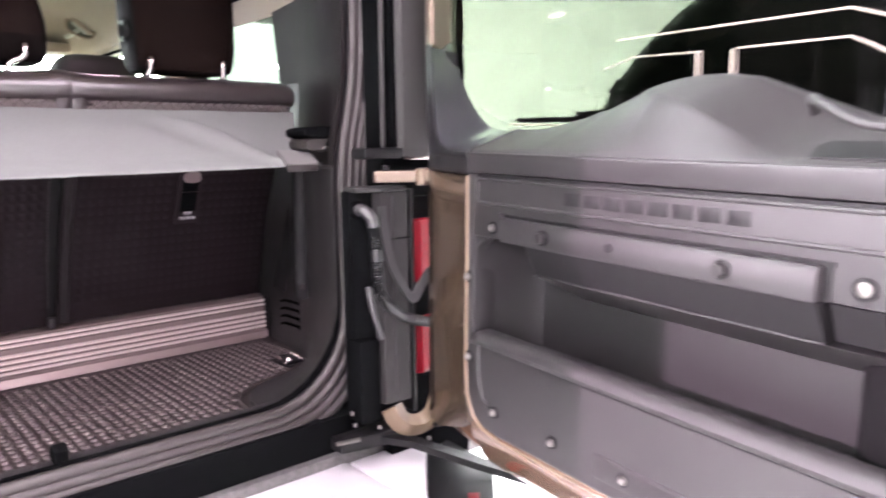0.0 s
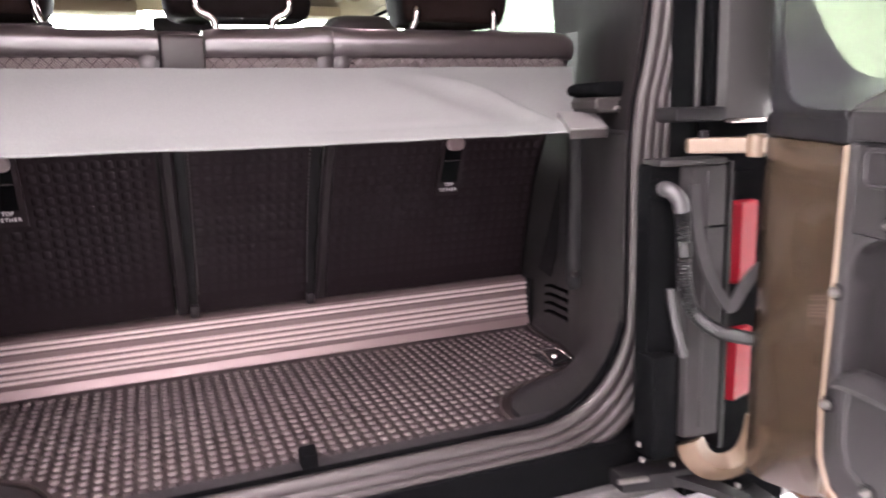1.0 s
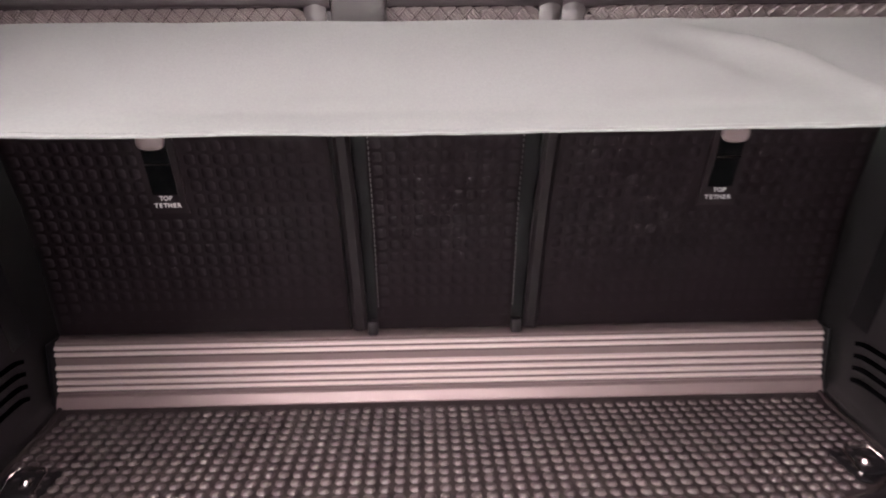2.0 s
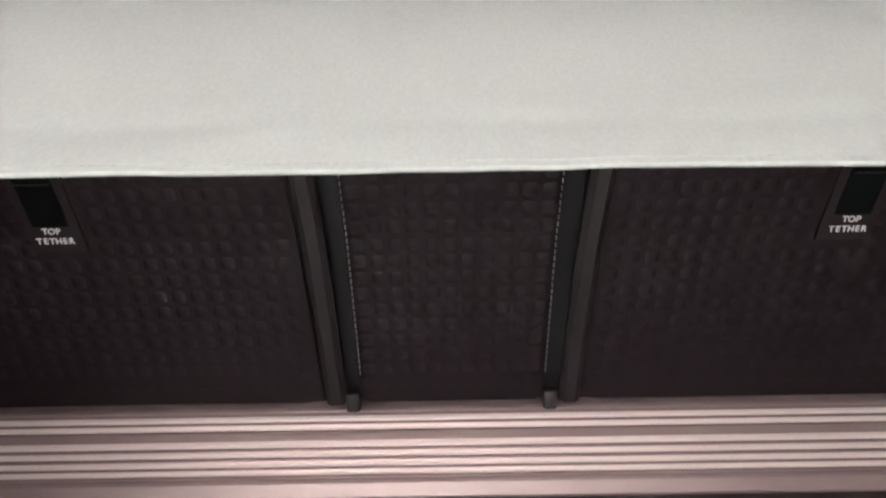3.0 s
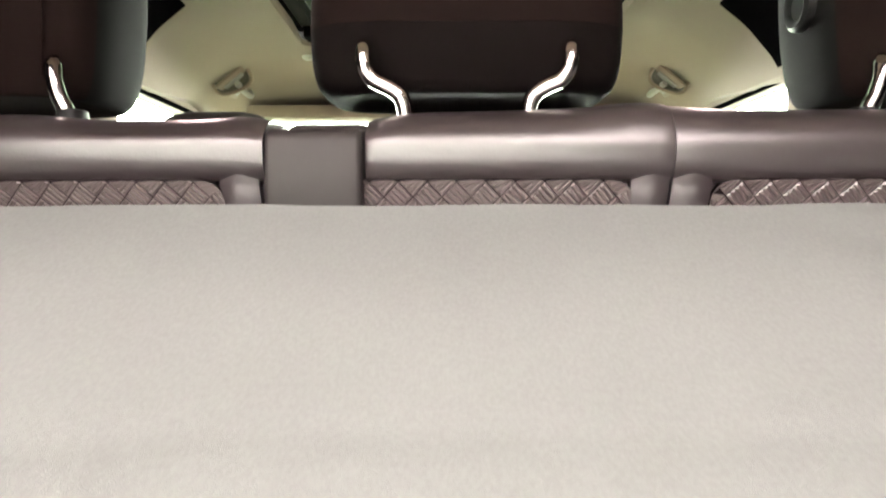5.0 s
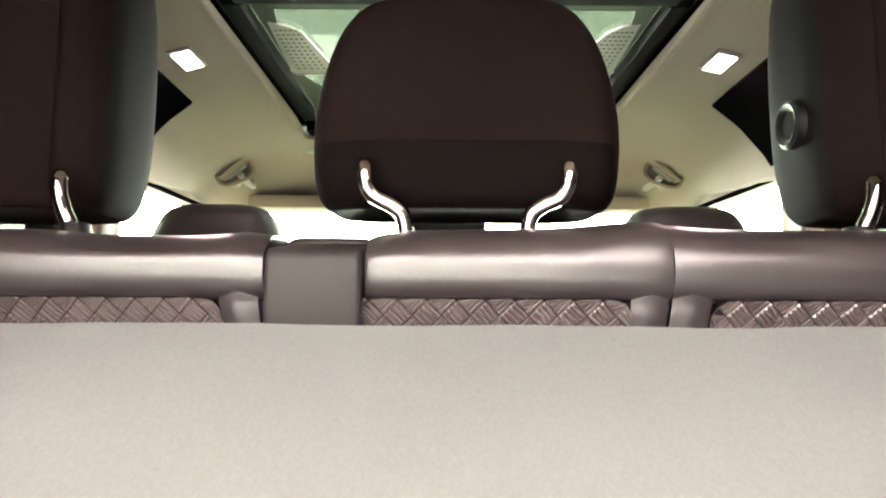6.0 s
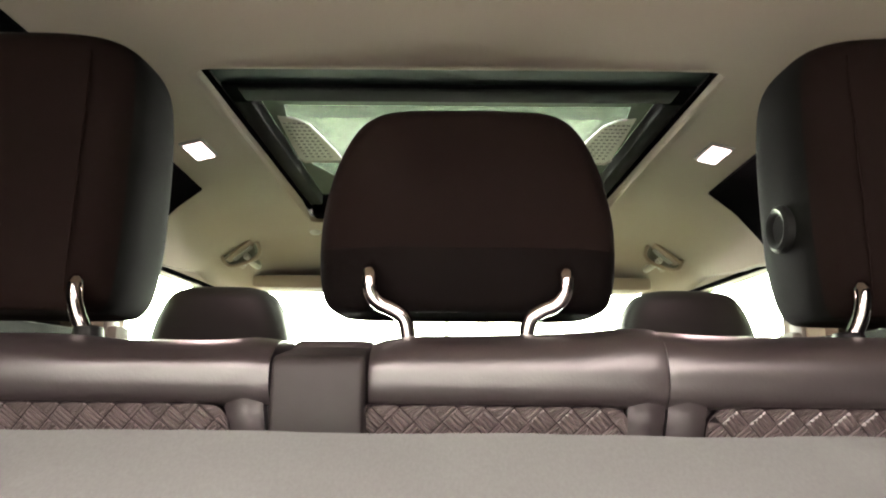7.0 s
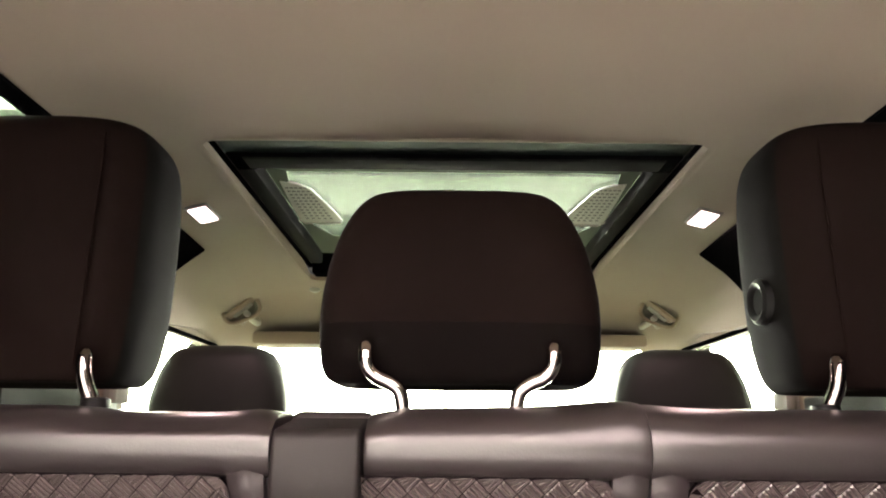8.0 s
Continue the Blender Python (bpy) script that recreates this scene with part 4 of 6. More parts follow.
def luggage_cover():
    """Soft fabric cover hung from the seat backs down to the side ledges."""
    t = thing("luggage_cover", (0, -0.33, 1.23), "light grey fabric luggage cover sagging from the seat backs", "luggage cover")
    nx, ny = 90, 40
    rows = []
    for j in range(ny + 1):
        v = j / ny
        row = []
        for i in range(nx + 1):
            u = -1 + 2 * i / nx
            x = u * interp(v, [0, 0.75, 1], [0.575, 0.43, 0.392])
            a = abs(x)
            y0, z0 = -0.207, 1.341
            y1 = -0.425 - 0.068 * (a / 0.39) ** 2
            z1 = 1.2270 + 0.006 * (a / 0.39) ** 2
            y = y0 + (y1 - y0) * v
            z = z0 + (z1 - z0) * v ** 0.92 - 0.006 * math.sin(math.pi * v)
            # soft fold from the seat side to the rear corner, a hollow on either side of it
            xr = interp(v, [0.0, 0.06, 0.21, 0.355, 0.595, 0.80, 1.0], [0.235, 0.268, 0.3255, 0.357, 0.376, 0.392, 0.40])
            e = interp(x, [0.12, 0.26], [0, 1])
            dx = x - xr
            z += 0.0075 * e * math.exp(-(dx / 0.028) ** 2) * interp(v, [0, 0.05, 0.22, 0.9, 1], [0, 0.1, 1, 0.7, 0])
            z -= 0.024 * interp(dx, [0.0, 0.02, 0.055, 0.11], [0, 0.25, 1, 0.8]) * math.sin(math.pi * v) ** 0.7 * e
            z -= 0.0085 * math.exp(-((dx + 0.055) / 0.035) ** 2) * math.exp(-((v - 0.36) / 0.22) ** 2) * e
            z -= 0.0012 * math.exp(-((v - 0.80) / 0.05) ** 2)
            z += 0.0018 * math.sin(x * 21 + 3 * v) * math.sin(math.pi * v) + 0.0016 * noise.noise((x * 9, v * 3, 0.3)) + 0.0006 * noise.noise((x * 34, v * 7, 1.7))
            row.append((x, y, z))
        rows.append(row)
    part("fabric", solid(rows, (0, 0.0, -0.0012)), COVER_CLOTH, t)
    hem = [(p[0], p[1] + 0.0012, p[2] - 0.0010) for p in rows[-1]]
    part("hem", sweep(hem, [(a * 0.7, b) for a, b in circle(0.0011, 8)]), COVER_CLOTH, t)
    row = rows[-2]
    bm = bmesh.new()
    for i in range(len(row) - 1):
        p, q = Vector(row[i]), Vector(row[i + 1])
        for k in (0.1, 0.6):
            m = p.lerp(q, k)
            box(bm, m.x, m.x + 0.0036, m.y - 0.0004, m.y + 0.0004, m.z - 0.0005, m.z + 0.0003)
    tagged(part("stitching", bm, COVER_CLOTH, t, "fine grey hem stitches", smooth=False), kind="stuff")
    for s in (1, -1):
        k = 0.0 if s > 0 else 0.05
        rows = []
        for v in np.linspace(0, 1, 6):
            x0, x1 = min(0.44, 0.404 + k - 0.018 * v), 0.466 - 0.018 * v
            rows.append([(s * (x0 + (x1 - x0) * u), -0.440 - 0.065 * v, 1.262 - 0.024 * v - 0.002 * math.sin(math.pi * u)) for u in np.linspace(0, 1, 7)])
        part("end_tab", solid(rows, (0, 0.002, -0.009)), TAB, t, "stiff light grey end tab")
        x0, x1 = min(0.44, 0.404 + k - 0.018), 0.448
        # the tab front's shade, added as a strip of darker material
        part("tab_front", rbox(*sorted((s * x0, s * x1)), -0.5065, -0.5035, 1.2225, 1.2345, 0.0012), BOX_GREY, t, "dark strip for the shaded front edge of the tab")


luggage_cover()


def clip(s):
    t = thing("cover_bracket", (s * 0.49, -0.44, 1.27), "black plastic cover bracket slotted into the pillar trim", "bracket", "cover brackets")
    a = lambda *v: sorted(s * k for k in v)
    slot = [(s * x, z) for x, z in squircle(0.484, 1.2910, 0.047, 0.0112, 28, 3.2)]
    part("slot", prism(slot, -0.487, -0.41, "y", 0.006, 3), MATT_BLACK, t, "dark rounded slot")
    body = [(s * x, z) for x, z in ((0.444, 1.2800), (0.438, 1.2740), (0.440, 1.2640), (0.450, 1.2580), (0.506, 1.2560), (0.512, 1.2800))]
    part("plunger", prism(body, -0.488, -0.42, "y", 0.005, 3), BOX_GREY, t, "dark grey rounded plunger")
    part("keyhole", rbox(*a(0.478, 0.492), -0.4895, -0.485, 1.2600, 1.2745, 0.003), MATT_BLACK, t)
    # bit of steel wire added where a glint shows by the keyhole
    part("glint_wire", tube(smooth_path([(s * 0.470, -0.490, 1.2610), (s * 0.474, -0.4915, 1.2660), (s * 0.480, -0.491, 1.2620)], 4), 0.0013, 6), SCREW, t, "small metal wire added for a glint")


clip(1)
clip(-1)


def tie_down(s):
    t = thing("tie_down_ring", (s * 0.520, -0.244, FLOOR - 0.002), "chrome load tie-down ring folded flat in a black cup", "tie-down ring", "tie-down rings")
    out = [(s * x, y) for x, y in round_rect(0.488, 0.556, -0.285, -0.201, 0.014)]
    part("cup", prism(out, FLOOR - 0.002, FLOOR + 0.0015, "z", 0.001), TRIM_DARK, t)
    z = FLOOR + 0.0075
    ring = smooth_path([(s * 0.532, -0.271, z), (s * 0.5425, -0.234, z - 0.001), (s * 0.5445, -0.211, z - 0.002), (s * 0.537, -0.2055, z - 0.002), (s * 0.514, -0.2075, z - 0.002), (s * 0.5055, -0.215, z - 0.002), (s * 0.5005, -0.239, z - 0.001), (s * 0.492, -0.276, z)], 5)
    part("ring", tube(ring, 0.0024, 8), CHROME, t, "chrome ring")
    part("hinge_bar", tube([(s * 0.533, -0.2705, z - 0.0015), (s * 0.491, -0.2765, z - 0.0015)], 0.0042, 10), TRIM_DARK, t)
    for x, y in ((0.534, -0.271), (0.490, -0.2765)):
        part("ring_end", lathe([(0.0008, -0.0046), (0.0034, -0.0034), (0.0046, 0.0), (0.0034, 0.0034), (0.0008, 0.0046)], (s * x, y, z), "z", 12), CHROME, t, "chrome ball end")
    part("bolt", lathe([(0.0008, 0.0062), (0.0050, 0.0052), (0.0078, 0.0015), (0.0085, -0.003)], (s * 0.518, -0.2395, FLOOR + 0.003), "z", 14), CHROME, t)


tie_down(1)
tie_down(-1)


# ---- rear body round the opening ----


def rear_body():
    for s, n in ((1, "right"), (-1, "left")):
        a = lambda *x: sorted(s * v for v in x)
        setting("rear_panel_" + n, rbox(*a(0.525, 0.72), -0.60, -0.541, 0.62, 1.80), MATT_BLACK, "matte black body panel beside the tailgate opening", "body panel", False)
        bm = prism([(s * 0.536, -0.60), (s * 0.545, -0.632), (s * 0.60, -0.640), (s * 0.66, -0.61), (s * 0.66, -0.60)], 1.246, 1.80, "z")
        setting("corner_panel_" + n, bm, BODY_GREY, "satin grey rear corner panel", "body panel")
        setting("corner_line_" + n, rbox(*a(0.545, 0.604), -0.643, -0.630, 1.240, 1.2455, 0.001), CHROME, "thin bright strip under the corner panel", "trim", False)
        setting("corner_ledge_" + n, rbox(*a(0.452, 0.534), -0.648, -0.601, 1.243, 1.262, 0.006), TRIM_DARK, "black plastic ledge under the pillar", "trim")
        setting("pillar_post_" + n, rbox(*a(0.530, 0.548), -0.618, -0.6005, 1.262, 1.80, 0.003), MATT_BLACK, "black strip up the rear pillar", "trim")
        setting("pillar_bead_" + n, tube([(s * 0.519, -0.606, 1.262), (s * 0.521, -0.606, 1.45), (s * 0.526, -0.606, 1.75)], 0.004, 8), BODY_GREY, "thin grey bead up the rear pillar", "trim")
    bm = prism([(-0.52, 0.79), (-0.548, 0.775), (-0.552, 0.70), (-0.54, 0.60), (-0.50, 0.60)], -0.72, 0.72, "x")
    setting("sill_face", bm, MATT_BLACK, "black lower face of the tailgate opening", "body panel")
    setting("bumper_step", rbox(-0.85, 0.85, -0.568, -0.50, 0.62, 0.713, 0.008, 2), mat("speckled_step_plastic", (0.07, 0.066, 0.066), 0.55, vary=0.8, scale=130, bump=0.8, bump_scale=160), "speckled dark grey plastic step below the opening", "step")
    # white base colour stands in for ceiling light mirrored in the glossy bumper top
    setting("bumper_top", prism([(-0.568, 0.66), (-0.57, 0.695), (-0.70, 0.690), (-0.80, 0.675), (-0.83, 0.63), (-0.82, 0.45), (-0.56, 0.45)], -0.92, 0.45, "x", 0.01), mat("white_glare", (0.60, 0.585, 0.60), 0.35, vary=0.05, scale=8, bump=0.1, bump_scale=80), "bumper top coloured white for the ceiling light it reflects", "bumper")


rear_body()


def bumper_corner():
    t = thing("bumper_corner", (0.55, -0.70, 0.45), "dark grey plastic bumper corner with a small red reflector", "bumper")
    # same painted glare, carried on to the bumper's end
    part("glare_end", prism([(0.451, -0.57), (0.62, -0.57), (0.59, -0.62), (0.465, -0.77), (0.451, -0.775)], 0.45, 0.694, "z", 0.004), bpy.data.materials["white_glare"], t, "bumper top end, white for reflected light")
    part("body", prism([(0.592, -0.62), (0.468, -0.772), (0.47, -0.84), (0.535, -0.86), (0.65, -0.74), (0.66, -0.60)], 0.45, 0.688, "z", 0.006), TRIM_DARK, t)
    part("reflector", prism([(0.50, -0.832), (0.515, -0.842), (0.545, -0.812), (0.53, -0.80)], 0.686, 0.6905, "z", 0.001), RED_LENS, t, "small red reflector")


bumper_corner()


def lamp_column(s):
    t = thing("lamp_housing", (s * 0.51, -0.62, 0.80), "grey and black plastic tail lamp housing beside the opening", "lamp housing", "tail lamp housings")
    a = lambda *x: sorted(s * v for v in x)
    part("back", prism([(s * 0.430, -0.601), (s * 0.434, -0.622), (s * 0.470, -0.630), (s * 0.523, -0.632), (s * 0.523, -0.601)], 0.80, 1.190, "z", 0.004), MATT_BLACK, t)
    part("rib", prism([(s * 0.474, -0.630), (s * 0.480, -0.648), (s * 0.500, -0.652), (s * 0.532, -0.652), (s * 0.538, -0.630)], 0.815, 1.188, "z", 0.004, 3), TRIM, t, "satin grey column")
    part("rib_crease", prism([(s * 0.4985, -0.6515), (s * 0.5000, -0.6545), (s * 0.5030, -0.6545), (s * 0.5045, -0.6515)], 0.83, 1.180, "z", 0.001), TRIM, t)
    part("strip", prism([(s * 0.543, -0.601), (s * 0.545, -0.644), (s * 0.552, -0.644), (s * 0.553, -0.601)], 0.785, 1.19, "z", 0.002), TRIM_DARK, t)
    part("foot", rbox(*a(0.428, 0.470), -0.648, -0.602, 0.79, 0.937, 0.006), MATT_BLACK, t)
    part("cap", prism([(s * 0.436, -0.602), (s * 0.434, -0.642), (s * 0.446, -0.650), (s * 0.530, -0.654), (s * 0.540, -0.602)], 1.1885, 1.1965, "z", 0.002), TRIM, t, "grey top ledge")
    part("split_line", rbox(*a(0.484, 0.5375), -0.6535, -0.6500, 1.1055, 1.1085), MATT_BLACK, t)
    outline = [(s * 0.556, -0.601), (s * 0.558, -0.632), (s * 0.570, -0.643), (s * 0.61, -0.630), (s * 0.61, -0.601)]
    part("lens", prism(outline, 1.02, 1.135, "z", 0.006, 3), RED_LENS, t, "glossy red lens")
    part("lens", prism(outline, 0.85, 0.955, "z", 0.006, 3), RED_LENS, t, "glossy red lens")
    part("lens_rim", prism([(s * 0.5545, -0.6005), (s * 0.556, -0.626), (s * 0.611, -0.624), (s * 0.611, -0.6005)], 0.84, 1.175, "z", 0.003), MATT_BLACK, t)


lamp_column(1)
lamp_column(-1)


def hinge(z, low):
    t = thing("hinge", (0.50, -0.70, z), "bronze painted steel tailgate hinge", "hinge", "tailgate hinges")
    if not low:
        part("leaf", prism([(0.455, -0.668), (0.463, -0.652), (0.53, -0.690), (0.545, -0.735), (0.522, -0.742), (0.505, -0.710)], z - 0.009, z + 0.010, "z", 0.003), BRONZE_HINGE, t)
        part("knuckle", lathe([(0.006, -0.014), (0.0115, -0.013), (0.0115, 0.013), (0.006, 0.014)], (0.516, -0.716, z), "z", 14), BRONZE_HINGE, t)
        part("stud", lathe([(0.003, -0.004), (0.006, -0.003), (0.006, 0.012), (0.003, 0.013)], (0.473, -0.672, z + 0.006), "z", 10), TRIM_DARK, t)
    else:
        p = smooth_path([(0.497, -0.640, z + 0.020), (0.502, -0.650, z), (0.518, -0.660, z - 0.013), (0.543, -0.668, z - 0.013), (0.561, -0.680, z + 0.004), (0.567, -0.690, z + 0.034), (0.569, -0.694, z + 0.064)], 5)
        part("leaf", sweep(p, [(-0.012, -0.016), (0.012, -0.016), (0.014, 0), (0.012, 0.016), (-0.012, 0.016), (-0.014, 0)]), BRONZE_HINGE, t)
        part("pin", lathe([(0.006, -0.03), (0.010, -0.028), (0.010, 0.028), (0.006, 0.03)], (0.562, -0.690, z + 0.012), "z", 14), TRIM_DARK, t)


BRONZE_HINGE = mat("bronze_hinge_paint", (0.105, 0.070, 0.046), 0.42, metal=0.15, vary=0.1, scale=40, bump=0.05, coat=0.15)
hinge(1.214, False)
hinge(0.785, True)


def wiring():
    t = thing("wiring_conduit", (0.50, -0.68, 1.0), "black corrugated wiring conduit looped from body to tailgate", "cable")
    p = smooth_path([(0.4515, -0.6625, 1.140), (0.4528, -0.664, 1.120), (0.4525, -0.668, 1.082), (0.453, -0.672, 1.039), (0.460, -0.680, 1.006), (0.487, -0.686, 0.981), (0.513, -0.688, 0.970), (0.545, -0.692, 0.961), (0.580, -0.704, 0.957)], 18)
    sc = [1.0 + 0.13 * (1 if i % 2 else -1) for i in range(len(p))]
    part("hose", tube(p, 0.0086, 12, scale=sc), CABLE, t)
    part("boot", tube(smooth_path([(0.447, -0.622, 1.158), (0.4405, -0.645, 1.160), (0.4425, -0.655, 1.157), (0.449, -0.661, 1.147), (0.4520, -0.6628, 1.132)], 5), 0.0102, 14), BOOT, t, "grey rubber boot")
    part("sleeve", tube([(0.4525, -0.6670, 1.094), (0.4525, -0.6690, 1.076)], 0.0100, 14), CABLE, t, "smooth joint sleeve")
    part("gland", lathe([(0.0100, -0.018), (0.0150, -0.016), (0.0155, 0.0)], (0.4465, -0.6225, 1.158), "y", 16), MATT_BLACK, t)
    t2 = thing("check_strap", (0.53, -0.68, 1.05), "grey flexible tailgate check strap bent in the gap", "strap")
    p = smooth_path([(0.474, -0.658, 1.165), (0.475, -0.664, 1.12), (0.4784, -0.675, 1.07), (0.492, -0.682, 1.035), (0.508, -0.686, 1.010), (0.517, -0.688, 1.008), (0.532, -0.688, 1.028), (0.552, -0.690, 1.050), (0.582, -0.704, 1.072)], 8)
    part("strap", sweep(p, [(-0.0075, -0.0022), (0.0075, -0.0022), (0.0075, 0.0022), (-0.0075, 0.0022)], up=(0, -1, 0.2)), STRAP_GREY, t2)
    t3 = thing("drain_tube", (0.455, -0.65, 0.95), "thin grey drain tube beside the lamp housing", "tube")
    part("tube", tube(smooth_path([(0.447, -0.650, 1.03), (0.450, -0.653, 1.003), (0.457, -0.656, 0.97), (0.4656, -0.658, 0.938)], 6), 0.0052, 10), STRAP_GREY, t3)


STRAP_GREY = mat("grey_strap", (0.024, 0.023, 0.024), 0.40, vary=0.12, scale=30, bump=0.15, spec=0.5)
BOOT = mat("grey_boot_rubber", (0.034, 0.033, 0.034), 0.38, vary=0.1, bump=0.1, spec=0.5)
CABLE = mat("conduit_plastic", (0.0085, 0.0085, 0.009), 0.30, vary=0.15, bump=0.05, spec=0.4)
wiring()


def check_arm():
    t = thing("door_check_arm", (0.52, -0.66, 0.72), "black steel door check arm with bright bolts", "door check")
    part("arm", sweep([(0.45, -0.60, 0.758), (0.52, -0.67, 0.742), (0.60, -0.76, 0.705), (0.70, -0.96, 0.672)], [(-0.014, -0.006), (0.014, -0.006), (0.014, 0.006), (-0.014, 0.006)]), TRIM_DARK, t)
    part("bracket", prism([(0.40, -0.59), (0.40, -0.622), (0.47, -0.64), (0.53, -0.64), (0.53, -0.59)], 0.738, 0.764, "z", 0.004), TRIM_DARK, t)
    for x, y, z in ((0.426, -0.628, 0.785), (0.428, -0.618, 0.803), (0.474, -0.632, 0.770), (0.555, -0.672, 0.738)):
        part("bolt", lathe([(0.0015, 0.006), (0.0032, 0.005), (0.0036, 0.0), (0.002, -0.002)], (x, y, z), "z", 8), SCREW, t, "dull steel bolt")
    part("pin", tube([(0.378, -0.640, 0.770), (0.424, -0.642, 0.766)], 0.004, 8), SCREW, t, "dull steel pin")


check_arm()

# ---- tailgate, swung open ----
GATE_AT = (0.455, -0.87, 1.1)
FACE = 0.455


def tailgate():
    g = thing("tailgate", GATE_AT, "open side-hinged tailgate, bronze shell with grey plastic inner panel", "tailgate")
    # painted shell
    part("outer_skin", rbox(0.60, 0.645, -1.82, -0.70, 0.79, 1.262, 0.012, 3), BRONZE, g)
    sh = [(0.600, -0.690), (0.520, -0.708), (0.493, -0.730), (0.486, -0.765), (0.466, -0.862), (0.457, -0.888), (0.470, -0.90), (0.600, -0.90)]
    bm = prism(sh, 0.800, 1.222, "z", 0.004)
    for v in bm.verts:
        if v.co.z < 0.83:
            v.co.z += interp(-v.co.y, [0.76, 0.84, 0.90], [0.0, 0.022, 0.060])
    part("hinge_side", bm, BRONZE, g)
    part("edge_bead", tube([(0.4545, -0.889, 1.222), (0.4545, -0.8885, 1.10), (0.4545, -0.886, 0.95), (0.455, -0.889, 0.90), (0.456, -0.902, 0.872), (0.457, -0.925, 0.857), (0.458, -0.96, 0.852), (0.458, -1.80, 0.858)], 0.0020, 8), BRONZE_EDGE, g, "pale bronze flange edge")
    lowp = [(0.4575, 0.852), (0.460, 0.838), (0.472, 0.822), (0.478, 0.806), (0.490, 0.790), (0.515, 0.780), (0.605, 0.778), (0.605, 0.87), (0.4575, 0.87)]
    part("lower_flange", prism(lowp, -1.80, -0.893, "y", 0.003), BRONZE_GLOSS, g)
    part("sill_seal", tube([(0.53, -0.76, 0.80), (0.515, -0.80, 0.806), (0.505, -0.85, 0.808), (0.500, -0.95, 0.806), (0.50, -1.80, 0.800)], 0.0125, 10), BRONZE_GLOSS, g)
    part("shoulder", prism([(0.600, -0.690), (0.520, -0.708), (0.493, -0.730), (0.484, -0.770), (0.462, -0.868), (0.455, -0.8895), (0.470, -0.92), (0.600, -0.92)], 1.2225, 1.2505, "z", 0.004), BLACK_SATIN, g, "gloss black shoulder piece")
    # window frame and reveal
    loop_in = [(0.490, -0.740, 1.416), (0.490, -0.743, 1.37), (0.489, -0.749, 1.33), (0.487, -0.758, 1.295), (0.483, -0.773, 1.270), (0.477, -0.797, 1.2585), (0.470, -0.830, 1.2545), (0.4555, -0.888, 1.2545)]
    loop_out = [(-0.633, 1.44), (-0.655, 1.395), (-0.683, 1.350), (-0.715, 1.313), (-0.742, 1.294), (-0.772, 1.286), (-0.820, 1.283), (-0.875, 1.2825)]
    li, lo = smooth_path(loop_in, 6), smooth_path([(0.603, y, z) for y, z in loop_out], 6)
    rows = []
    for k in range(13):
        u = k / 12
        rows.append([Vector(a).lerp(Vector(b), u) + Vector((0.008, 0.004, -0.003)) * math.sin(math.pi * u) for a, b in zip(li, lo)])
    part("window_reveal", solid(rows, (0.004, 0.006, -0.004)), REVEAL, g, "satin grey window corner trim")
    # dark return from the corner trim round to the hinge side
    edge = smooth_path([(0.498, -0.716, 1.416), (0.498, -0.716, 1.37), (0.497, -0.719, 1.33), (0.496, -0.724, 1.295), (0.495, -0.7285, 1.262), (0.4895, -0.745, 1.2475), (0.4755, -0.810, 1.2445), (0.4575, -0.887, 1.2445)], 6)
    far = [Vector((0.60, -0.655 - 0.035 * interp(p[2], [1.25, 1.40], [1, 0]), max(p[2], 1.245))) for p in edge]
    rows = [[Vector(a) for a in li]]
    for k in range(1, 5):
        rows.append([Vector(a).lerp(Vector(b), k / 4) + Vector((-0.0025, 0.001, 0)) * math.sin(math.pi * k / 4) for a, b in zip(li, edge)])
    rows.append(far)
    part("frame_return", solid(rows, (0.003, 0.0, -0.001)), BLACK_SATIN, g, "black frame edge round the window corner")
    part("frame_bar", prism([(0.498, -0.716), (0.490, -0.741), (0.494, -0.745), (0.604, -0.634), (0.64, -0.60), (0.64, -0.56), (0.60, -0.575)], 1.414, 1.75, "z", 0.003), BRONZE_DARK, g, "bronze painted frame bar")
    part("far_frame", rbox(0.47, 0.64, -1.82, -1.74, 1.262, 1.75, 0.01), BLACK_GLOSS, g)
    part("top_frame", rbox(0.47, 0.64, -1.82, -0.57, 1.7505, 1.82, 0.01), BLACK_GLOSS, g)
    pane = part("pane", rbox(0.6055, 0.6105, -1.745, -0.60, 1.2625, 1.75), GLASS_REAR, g, "green tinted rear window", smooth=False)
    pane.visible_shadow = False
    for p in ([(-1.155, 1.320), (-1.153, 1.376), (-1.05, 1.378), (-1.00, 1.366)], [(-1.202, 1.320), (-1.201, 1.376), (-1.328, 1.376), (-1.35, 1.366), (-1.45, 1.31)], [(-1.02, 1.402), (-1.326, 1.404), (-1.36, 1.393), (-1.50, 1.32)], [(-0.80, 1.2935), (-0.86, 1.2925), (-0.99, 1.2925)]):
        q = [(0.6045, y, z) for y, z in p]
        part("heater_lead", tube(q, 0.0011, 6), LEAD, g, "thin pale heater lead on the glass")
    for y in (-1.155, -1.202):
        part("lead_post", tube([(0.594, y, 1.322), (0.594, y, 1.374)], 0.0012, 8), LEAD, g)
    part("wiper_blade", rbox(0.616, 0.628, -1.06, -0.80, 1.296, 1.304, 0.002), TRIM_DARK, g, "black wiper blade behind the glass")
    part("wiper_arm", rbox(0.628, 0.640, -1.20, -0.92, 1.300, 1.312, 0.003), TRIM_DARK, g)

    # inner trim: body plate with a pocket let into it
    X = FACE
    bm = bmesh.new()
    box(bm, X, X + 0.04, -1.80, -0.9005, 1.1392, 1.2245, 0.003)
